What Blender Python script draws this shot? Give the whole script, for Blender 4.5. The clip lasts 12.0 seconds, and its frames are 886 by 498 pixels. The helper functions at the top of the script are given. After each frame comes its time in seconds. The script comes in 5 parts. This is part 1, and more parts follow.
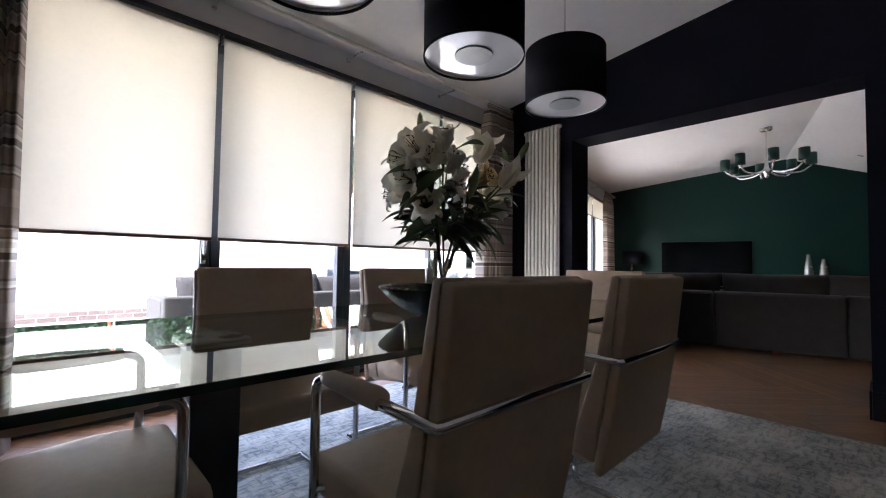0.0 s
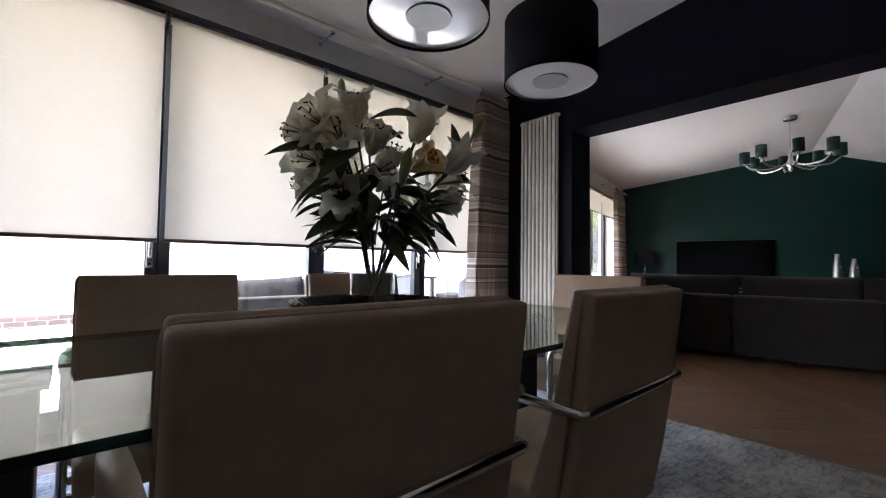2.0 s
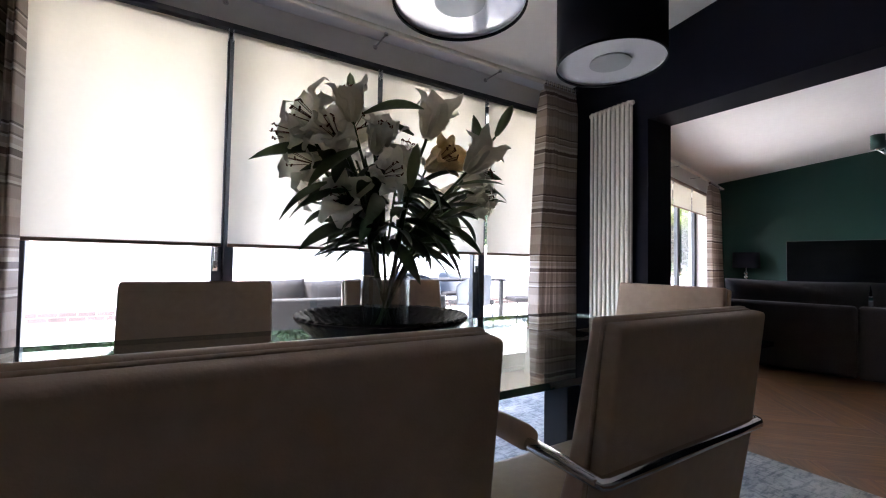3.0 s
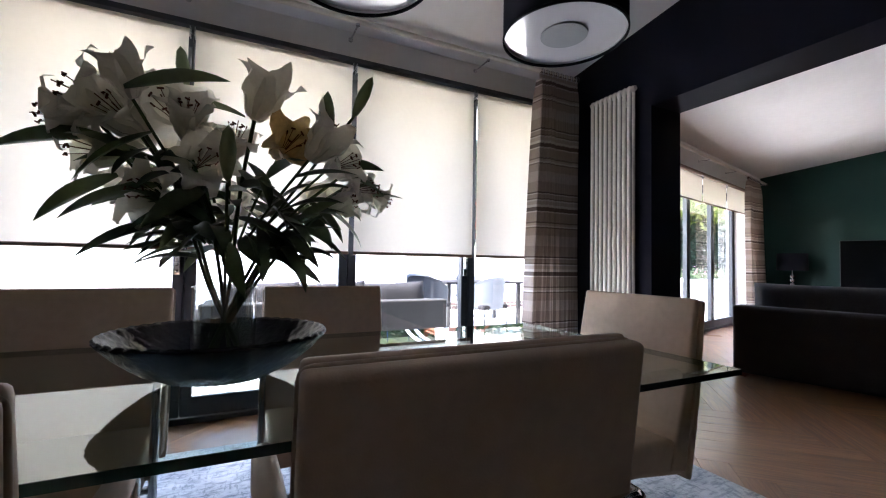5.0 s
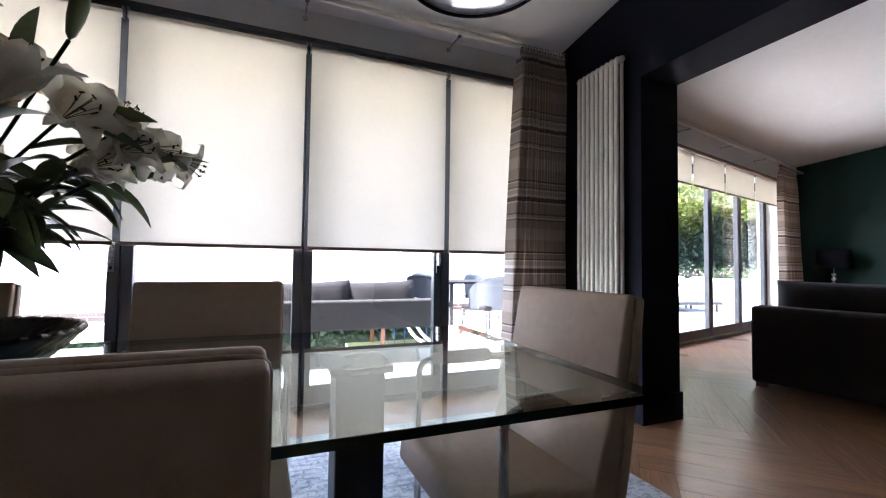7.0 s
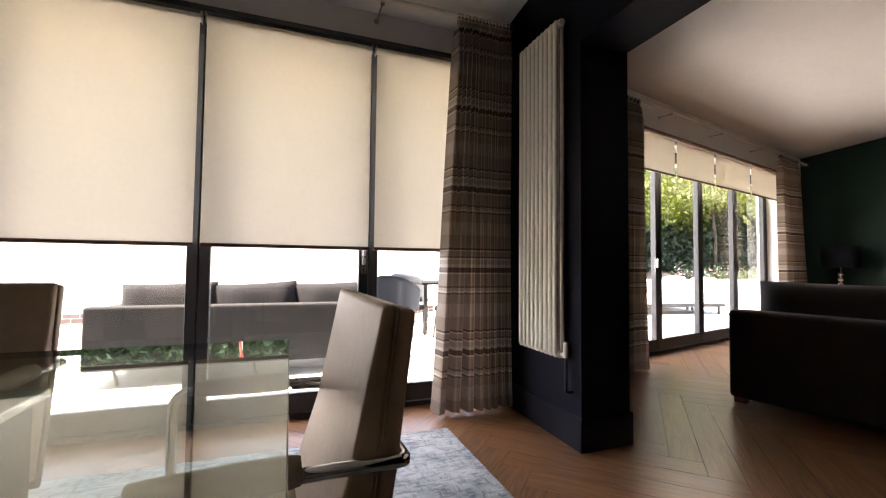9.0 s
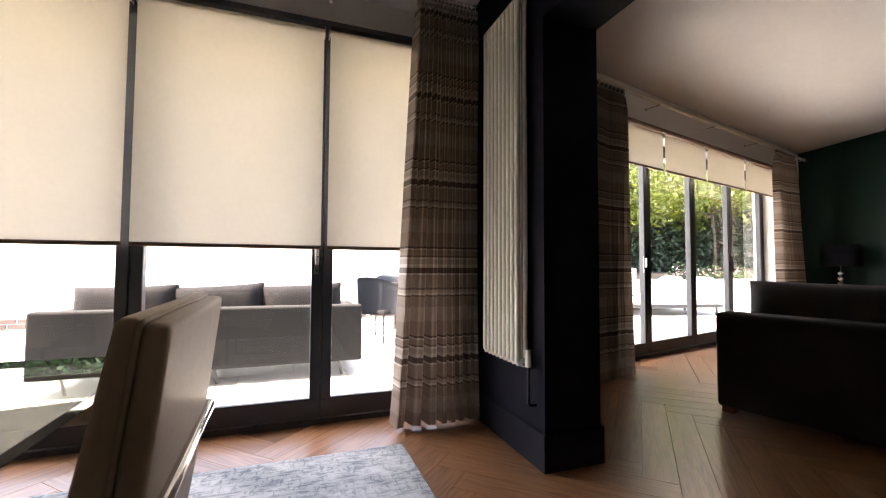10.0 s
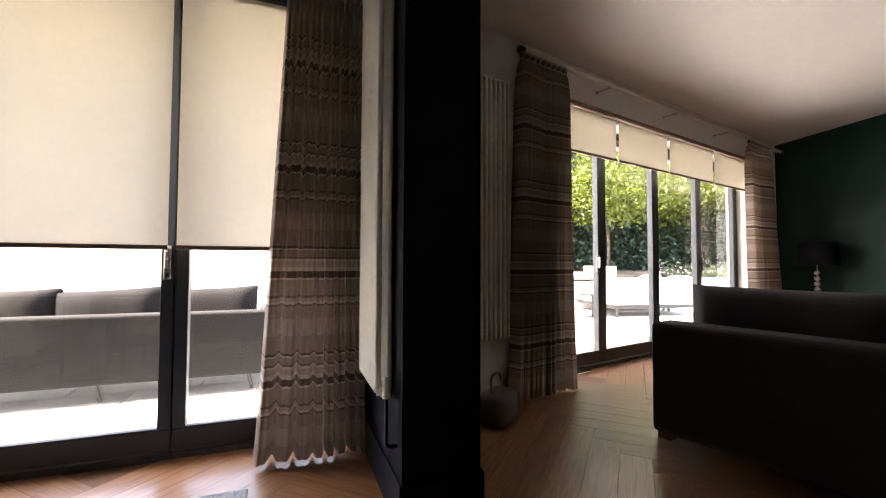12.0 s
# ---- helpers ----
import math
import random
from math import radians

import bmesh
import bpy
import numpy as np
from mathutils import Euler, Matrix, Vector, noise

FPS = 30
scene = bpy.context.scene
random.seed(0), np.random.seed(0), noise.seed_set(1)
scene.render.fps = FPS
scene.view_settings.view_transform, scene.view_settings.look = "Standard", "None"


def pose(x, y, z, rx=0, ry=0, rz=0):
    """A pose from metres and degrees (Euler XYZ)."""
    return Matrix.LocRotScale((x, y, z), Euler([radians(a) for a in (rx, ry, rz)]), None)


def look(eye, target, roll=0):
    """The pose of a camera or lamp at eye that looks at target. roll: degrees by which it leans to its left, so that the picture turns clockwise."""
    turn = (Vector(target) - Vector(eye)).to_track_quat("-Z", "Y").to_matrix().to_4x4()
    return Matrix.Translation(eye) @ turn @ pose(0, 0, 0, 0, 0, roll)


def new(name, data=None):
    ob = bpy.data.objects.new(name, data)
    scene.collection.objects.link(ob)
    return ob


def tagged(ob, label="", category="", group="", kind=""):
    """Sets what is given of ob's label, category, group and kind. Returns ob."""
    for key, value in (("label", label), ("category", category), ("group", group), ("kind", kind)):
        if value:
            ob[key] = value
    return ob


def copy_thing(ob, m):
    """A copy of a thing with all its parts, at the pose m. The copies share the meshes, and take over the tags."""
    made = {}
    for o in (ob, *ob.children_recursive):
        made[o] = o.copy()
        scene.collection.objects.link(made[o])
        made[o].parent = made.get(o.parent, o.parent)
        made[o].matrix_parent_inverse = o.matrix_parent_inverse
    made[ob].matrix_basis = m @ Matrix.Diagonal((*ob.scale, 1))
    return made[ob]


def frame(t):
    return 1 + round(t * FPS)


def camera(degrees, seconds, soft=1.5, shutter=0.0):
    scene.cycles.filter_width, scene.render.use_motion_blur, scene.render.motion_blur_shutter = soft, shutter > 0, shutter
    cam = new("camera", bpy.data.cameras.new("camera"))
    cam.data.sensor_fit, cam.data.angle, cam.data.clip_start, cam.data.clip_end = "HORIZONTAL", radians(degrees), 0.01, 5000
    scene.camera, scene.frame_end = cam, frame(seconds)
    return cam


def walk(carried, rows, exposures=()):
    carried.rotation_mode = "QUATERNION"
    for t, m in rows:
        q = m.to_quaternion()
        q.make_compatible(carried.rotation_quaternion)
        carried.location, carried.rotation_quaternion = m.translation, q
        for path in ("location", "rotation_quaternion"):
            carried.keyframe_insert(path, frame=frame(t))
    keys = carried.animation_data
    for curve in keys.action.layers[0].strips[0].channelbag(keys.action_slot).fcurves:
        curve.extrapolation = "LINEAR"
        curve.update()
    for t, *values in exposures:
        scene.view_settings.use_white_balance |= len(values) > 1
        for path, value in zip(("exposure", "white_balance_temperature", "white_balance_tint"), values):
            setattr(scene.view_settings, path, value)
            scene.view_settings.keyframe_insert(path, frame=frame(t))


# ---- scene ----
cam = camera(93.6, 12.0, soft=1.1)
PATH = [
    (0, (1.207, 0.838, 0.892), (2.584, 2.287, 0.968), 0.8),
    (0.5, (1.305, 0.861, 0.882), (2.68, 2.311, 0.961), 0.7),
    (1, (1.414, 0.887, 0.89), (2.785, 2.34, 0.967), 0.7),
    (1.5, (1.5, 0.899, 0.899), (2.87, 2.355, 0.975), 0.7),
    (2, (1.6, 0.908, 0.917), (2.927, 2.403, 0.991), 0.7),
    (2.1, (1.616, 0.906, 0.924), (2.903, 2.435, 0.998), 0.5),
    (2.2, (1.635, 0.898, 0.935), (2.875, 2.465, 1.004), 0.7),
    (2.3, (1.654, 0.897, 0.942), (2.848, 2.501, 1.008), 0.8),
    (2.4, (1.667, 0.898, 0.946), (2.816, 2.533, 1.012), 0.9),
    (2.5, (1.699, 0.908, 0.942), (2.804, 2.574, 1.012), 0.9),
    (3, (1.807, 0.923, 0.946), (2.837, 2.636, 1.016), 1.0),
    (5, (2.266, 0.898, 0.967), (3.137, 2.697, 1.04), 1.0),
    (5.5, (2.386, 0.914, 0.957), (3.205, 2.737, 1.028), 1.1),
    (6, (2.533, 0.945, 0.954), (3.314, 2.785, 1.023), 1.0),
    (6.5, (2.654, 0.967, 0.945), (3.41, 2.818, 1.011), 0.9),
    (7, (2.779, 0.975, 0.937), (3.519, 2.832, 1.014), 0.7),
    (9, (3.425, 1.107, 0.932), (4.113, 2.983, 1.011), 0.6),
    (9.5, (3.563, 1.126, 0.933), (4.247, 3.003, 1.013), 0.4),
    (10, (3.731, 1.218, 0.925), (4.411, 3.097, 1.011), 0.3),
    (10.5, (3.899, 1.276, 0.944), (4.578, 3.156, 1.018), 0.4),
    (11, (4.086, 1.308, 0.944), (4.764, 3.188, 1.022), 0.2),
    (11.5, (4.264, 1.332, 0.95), (4.945, 3.211, 1.032), -0.0),
    (12, (4.429, 1.392, 0.957), (5.125, 3.266, 1.03), 0.2),
]
walk(cam, [(t, look(eye, target, roll)) for t, eye, target, roll in PATH],
     [(0, 4.82, 6350, 15), (2.2, 4.65, 6350, 15), (3, 4.97, 6250, 15), (5, 4.97, 6200, 15), (7, 4.83, 6200, 15), (9, 4.48, 8000, 17), (12, 4.62, 7900, 17)])
# ---------------------------------------------------------------- world, sun, exposure
world = bpy.data.worlds.new("sky")
scene.world = world
world.use_nodes = True
wn = world.node_tree
sky = wn.nodes.new("ShaderNodeTexSky")
sky.sky_type = "NISHITA"
sky.sun_disc = False
SUN_ELEV, SUN_AZ = 58.0, 274.0  # degrees; azimuth clockwise from +y
sky.sun_elevation, sky.sun_rotation = radians(SUN_ELEV), radians(SUN_AZ)
sky.dust_density = 2.5
wn.links.new(sky.outputs["Color"], wn.nodes["Background"].inputs["Color"])
wn.nodes["Background"].inputs["Strength"].default_value = 0.15
sun_data = bpy.data.lights.new("sun", "SUN")
sun_data.energy, sun_data.angle, sun_data.color = 2.2, radians(0.6), (1.0, 0.95, 0.88)
sun = new("sun", sun_data)
sd = Vector((math.sin(radians(SUN_AZ)) * math.cos(radians(SUN_ELEV)), math.cos(radians(SUN_AZ)) * math.cos(radians(SUN_ELEV)), math.sin(radians(SUN_ELEV))))
sun.matrix_world = look(sd * 30, (0, 0, 0))

# ---------------------------------------------------------------- materials


def shader(name, base, rough=0.5, metal=0.0, var=0.0, scale=6.0, bump=0.0, bump_scale=60.0, spec=0.5, rand=0.0, sheen=0.0, stretch=(1, 1, 1), coat=0.0):
    """Principled material: broad and fine colour variation, bump, and a random shade for each object."""
    m = bpy.data.materials.new(name)
    m.use_nodes = True
    nt = m.node_tree
    b = nt.nodes["Principled BSDF"]
    b.inputs["Roughness"].default_value = rough
    b.inputs["Metallic"].default_value = metal
    b.inputs["Specular IOR Level"].default_value = spec
    b.inputs["Base Color"].default_value = (*base, 1)
    if sheen:
        b.inputs["Sheen Weight"].default_value = sheen
    if coat:
        b.inputs["Coat Weight"].default_value = coat
    tc = nt.nodes.new("ShaderNodeTexCoord")
    mp = nt.nodes.new("ShaderNodeMapping")
    mp.inputs["Scale"].default_value = stretch
    nt.links.new(tc.outputs["Object"], mp.inputs["Vector"])
    if var or rand:
        n1 = nt.nodes.new("ShaderNodeTexNoise")
        n1.inputs["Scale"].default_value, n1.inputs["Detail"].default_value = scale, 6
        n2 = nt.nodes.new("ShaderNodeTexNoise")
        n2.inputs["Scale"].default_value, n2.inputs["Detail"].default_value = scale * 9, 4
        nt.links.new(mp.outputs[0], n1.inputs["Vector"])
        nt.links.new(mp.outputs[0], n2.inputs["Vector"])
        add = nt.nodes.new("ShaderNodeMath")
        add.operation = "ADD"
        nt.links.new(n1.outputs["Fac"], add.inputs[0])
        nt.links.new(n2.outputs["Fac"], add.inputs[1])
        last = add.outputs[0]
        mr = nt.nodes.new("ShaderNodeMapRange")
        mr.inputs["From Min"].default_value, mr.inputs["From Max"].default_value = 0.6, 1.4
        mr.inputs["To Min"].default_value, mr.inputs["To Max"].default_value = 1 - var, 1 + var
        nt.links.new(last, mr.inputs["Value"])
        val = mr.outputs[0]
        if rand:
            oi = nt.nodes.new("ShaderNodeObjectInfo")
            r2 = nt.nodes.new("ShaderNodeMapRange")
            r2.inputs["To Min"].default_value, r2.inputs["To Max"].default_value = 1 - rand, 1 + rand
            nt.links.new(oi.outputs["Random"], r2.inputs["Value"])
            mu = nt.nodes.new("ShaderNodeMath")
            mu.operation = "MULTIPLY"
            nt.links.new(val, mu.inputs[0])
            nt.links.new(r2.outputs[0], mu.inputs[1])
            val = mu.outputs[0]
        hs = nt.nodes.new("ShaderNodeHueSaturation")
        hs.inputs["Color"].default_value = (*base, 1)
        nt.links.new(val, hs.inputs["Value"])
        nt.links.new(hs.outputs["Color"], b.inputs["Base Color"])
        ro = nt.nodes.new("ShaderNodeMapRange")
        ro.inputs["To Min"].default_value, ro.inputs["To Max"].default_value = max(rough - 0.08, 0.02), min(rough + 0.08, 1)
        nt.links.new(n1.outputs["Fac"], ro.inputs["Value"])
        nt.links.new(ro.outputs[0], b.inputs["Roughness"])
    if bump:
        nb = nt.nodes.new("ShaderNodeTexNoise")
        nb.inputs["Scale"].default_value, nb.inputs["Detail"].default_value = bump_scale, 3
        nt.links.new(mp.outputs[0], nb.inputs["Vector"])
        bp = nt.nodes.new("ShaderNodeBump")
        bp.inputs["Strength"].default_value, bp.inputs["Distance"].default_value = bump, 0.004
        nt.links.new(nb.outputs["Fac"], bp.inputs["Height"])
        nt.links.new(bp.outputs[0], b.inputs["Normal"])
    return m


def out_of(m):
    return m.node_tree.nodes["Material Output"]


def thin_glass(name, tint=(1, 1, 1), ior=1.5, rough=0.0):
    """A pane: clear, with a mirror gloss that grows at grazing angles."""
    m = bpy.data.materials.new(name)
    m.use_nodes = True
    nt = m.node_tree
    nt.nodes.remove(nt.nodes["Principled BSDF"])
    tr = nt.nodes.new("ShaderNodeBsdfTransparent")
    tr.inputs["Color"].default_value = (*tint, 1)
    gl = nt.nodes.new("ShaderNodeBsdfGlossy")
    gl.inputs["Roughness"].default_value = rough
    lw = nt.nodes.new("ShaderNodeLayerWeight")
    lw.inputs["Blend"].default_value = 0.5
    pw = nt.nodes.new("ShaderNodeMath")
    pw.operation = "POWER"
    pw.inputs[1].default_value = 5
    nt.links.new(lw.outputs["Facing"], pw.inputs[0])
    f0 = ((ior - 1) / (ior + 1)) ** 2
    fr = nt.nodes.new("ShaderNodeMath")
    fr.operation = "MULTIPLY_ADD"
    fr.inputs[1].default_value, fr.inputs[2].default_value = 1 - f0, f0
    nt.links.new(pw.outputs[0], fr.inputs[0])
    mx = nt.nodes.new("ShaderNodeMixShader")
    nt.links.new(fr.outputs[0], mx.inputs[0])
    nt.links.new(tr.outputs[0], mx.inputs[1])
    nt.links.new(gl.outputs[0], mx.inputs[2])
    nt.links.new(mx.outputs[0], out_of(m).inputs["Surface"])
    return m


def translucent(m, amount, tint):
    """Lets a share of the light through a thin sheet."""
    nt = m.node_tree
    b = nt.nodes["Principled BSDF"]
    t = nt.nodes.new("ShaderNodeBsdfTranslucent")
    t.inputs["Color"].default_value = (*tint, 1)
    src = b.inputs["Base Color"].links
    if src:
        mixc = nt.nodes.new("ShaderNodeMixRGB")
        mixc.blend_type = "MULTIPLY"
        mixc.inputs[0].default_value = 1
        mixc.inputs[2].default_value = (*tint, 1)
        nt.links.new(src[0].from_socket, mixc.inputs[1])
        nt.links.new(mixc.outputs[0], t.inputs["Color"])
    mx = nt.nodes.new("ShaderNodeMixShader")
    mx.inputs[0].default_value = amount
    nt.links.new(b.outputs[0], mx.inputs[1])
    nt.links.new(t.outputs[0], mx.inputs[2])
    nt.links.new(mx.outputs[0], out_of(m).inputs["Surface"])
    return m


M_NAVY = shader("navy_paint", (0.0064, 0.0066, 0.0135), 0.7, spec=0.12, var=0.1, scale=3, bump=0.05, bump_scale=220)
M_GREEN = shader("green_paint", (0.0072, 0.036, 0.0285), 0.5, spec=0.2, var=0.08, scale=2, bump=0.04, bump_scale=220)
M_WHITE = shader("white_paint", (0.83, 0.82, 0.80), 0.6, var=0.03, scale=2, bump=0.04, bump_scale=200)
M_CEIL = shader("ceiling_paint", (0.82, 0.81, 0.80), 0.75, var=0.03, scale=1.5, bump=0.05, bump_scale=180)
M_GREYWALL = shader("grey_paint", (0.45, 0.44, 0.435), 0.6, var=0.05, scale=2)
M_OFFWHITE = shader("off_white_paint", (0.70, 0.685, 0.665), 0.6, var=0.05, scale=2)
M_ALU = shader("anthracite_aluminium", (0.030, 0.034, 0.042), 0.38, var=0.08, scale=20, spec=0.5)
M_CHROME = shader("chrome", (0.72, 0.72, 0.73), 0.12, 1.0, var=0.05, scale=30)
M_STEEL = shader("brushed_steel", (0.55, 0.55, 0.55), 0.28, 1.0, var=0.08, scale=8, stretch=(1, 1, 20))
M_LEATHER = shader("taupe_leather", (0.45, 0.328, 0.240), 0.45, var=0.10, scale=5, bump=0.14, bump_scale=300, spec=0.45, rand=0.04)
M_RAD = shader("radiator_enamel", (0.78, 0.74, 0.66), 0.3, var=0.02, scale=8)
M_SOFA = shader("charcoal_weave", (0.058, 0.050, 0.047), 0.95, spec=0.15, var=0.18, scale=9, bump=0.3, bump_scale=500, sheen=0.15)
M_BLACK = shader("black_plastic", (0.010, 0.010, 0.011), 0.35, var=0.05, scale=10)
M_SCREEN = shader("screen_glass", (0.003, 0.003, 0.0035), 0.12, spec=0.2, var=0.02, scale=3)
M_SHADE = shader("navy_lampshade", (0.008, 0.008, 0.013), 0.8, spec=0.12, var=0.1, scale=40, bump=0.1, bump_scale=500)
M_SHADE_IN = shader("white_shade_lining", (0.82, 0.82, 0.82), 0.5, var=0.02)
M_ACRYL = shader("frosted_acrylic", (0.54, 0.54, 0.56), 0.05, var=0.02, scale=3, spec=0.7)
M_ACRYL_GREY = shader("grey_acrylic_disc", (0.23, 0.25, 0.25), 0.35, var=0.04, scale=8)
M_BOWL = shader("hammered_dark_metal", (0.022, 0.021, 0.022), 0.2, 0.75, var=0.1, scale=30, bump=0.35, bump_scale=75)
M_WATER = shader("stem_green", (0.045, 0.075, 0.02), 0.5, var=0.2, scale=12, rand=0.2)
M_LEAF = translucent(shader("lily_leaf", (0.105, 0.135, 0.075), 0.42, var=0.25, scale=10, rand=0.4, spec=0.5), 0.26, (1.0, 1.0, 0.75))
M_PETAL = translucent(shader("lily_petal", (0.88, 0.86, 0.81), 0.5, var=0.07, scale=14, rand=0.08), 0.5, (0.9, 0.87, 0.76))
M_PETAL_OLD = translucent(shader("fading_lily_petal", (0.62, 0.46, 0.25), 0.55, var=0.2, scale=14, rand=0.1), 0.35, (0.8, 0.7, 0.5))
M_ANTHER = shader("anther_brown", (0.10, 0.03, 0.01), 0.8, var=0.2, scale=40)
M_BUD = shader("lily_bud", (0.35, 0.40, 0.22), 0.5, var=0.15, scale=12, rand=0.15)
M_GLASS = thin_glass("window_glass", (0.985, 0.99, 0.985))
M_VASE = thin_glass("vase_glass", (0.88, 0.905, 0.905), 2.3)
M_CLEARARM = shader("silvered_glass", (0.75, 0.77, 0.77), 0.10, 0.75, var=0.1, scale=60, bump=0.6, bump_scale=90)
M_CRYSTAL = thin_glass("crystal_glass", (0.9, 0.92, 0.92), 1.65)
M_BLIND = translucent(shader("blind_fabric", (0.74, 0.70, 0.63), 0.9, var=0.03, scale=4, bump=0.1, bump_scale=700), 0.29, (0.82, 0.77, 0.68))
M_RAIL = shader("blind_bottom_bar", (0.24, 0.14, 0.095), 0.5, var=0.1, scale=10)
M_SILVER = shader("silver_ceramic", (0.60, 0.58, 0.55), 0.25, 0.7, var=0.06, scale=12)
M_PAVE = shader("pale_porcelain_paving", (0.50, 0.495, 0.485), 0.6, var=0.08, scale=2.5, bump=0.08, bump_scale=90, rand=0.05)
M_RENDER = shader("white_render", (0.80, 0.79, 0.76), 0.85, var=0.05, scale=1.2, bump=0.2, bump_scale=120)
M_BRICK = shader("dark_brick", (0.075, 0.052, 0.046), 0.85, var=0.2, scale=14, bump=0.2, bump_scale=80, rand=0.2)
M_MORTAR = shader("mortar", (0.45, 0.43, 0.40), 0.9, var=0.1, scale=20)
M_OUTSOFA = shader("grey_outdoor_fabric", (0.022, 0.0225, 0.024), 0.9, var=0.05, scale=10, spec=0.08)
M_ROPE = shader("blue_grey_rope_weave", (0.065, 0.075, 0.092), 0.8, var=0.12, scale=30, bump=0.3, bump_scale=200, stretch=(1, 1, 6))
M_CUSHION = shader("dark_grey_cushion", (0.014, 0.014, 0.016), 0.9, spec=0.08, var=0.15, scale=8, bump=0.2, bump_scale=300)
M_DAYBED = shader("white_lounger_cushion", (0.56, 0.545, 0.53), 0.85, var=0.05, scale=5)
M_TIMBER = shader("red_brown_stained_timber", (0.22, 0.075, 0.045), 0.7, var=0.2, scale=8, stretch=(1, 1, 6), rand=0.1)
M_WHITEPLASTIC = shader("white_powder_coat", (0.75, 0.75, 0.75), 0.4, var=0.03)
M_BLUE = shader("blue_plastic", (0.03, 0.10, 0.45), 0.4, var=0.05)
M_RED = shader("red_metal", (0.55, 0.05, 0.02), 0.45, var=0.1, scale=12)
M_LAWN = shader("lawn_grass", (0.085, 0.125, 0.032), 0.9, var=0.3, scale=1.3, bump=0.5, bump_scale=60)
M_HEDGE = shader("hedge_leaf", (0.035, 0.065, 0.020), 0.6, var=0.35, scale=1.5)
M_HEDGE2 = shader("conifer_leaf", (0.014, 0.032, 0.015), 0.65, var=0.35, scale=1.5)
M_ACER = translucent(shader("yellow_green_leaf", (0.068, 0.092, 0.008), 0.5, var=0.45, scale=2), 0.4, (0.9, 0.9, 0.3))
M_BARK = shader("bark", (0.035, 0.026, 0.018), 0.9, var=0.3, scale=10, stretch=(1, 1, 0.2), bump=0.5, bump_scale=40)
M_SOIL_CORE = shader("soil_and_hedge_core", (0.05, 0.04, 0.03), 0.95, var=0.3, scale=5)
M_JOINT = shader("floor_joint", (0.16, 0.080, 0.038), 0.8, var=0.1)
M_OUTBAG = shader("pale_grey_canvas", (0.10, 0.095, 0.09), 0.9, var=0.15, scale=8, bump=0.2, bump_scale=200)
M_DARKSKIRT = shader("dark_skirting_gloss", (0.006, 0.0065, 0.012), 0.5, spec=0.15, var=0.08, scale=6)
M_PINK = shader("rose_flower", (0.7, 0.35, 0.4), 0.6, var=0.2, scale=20)


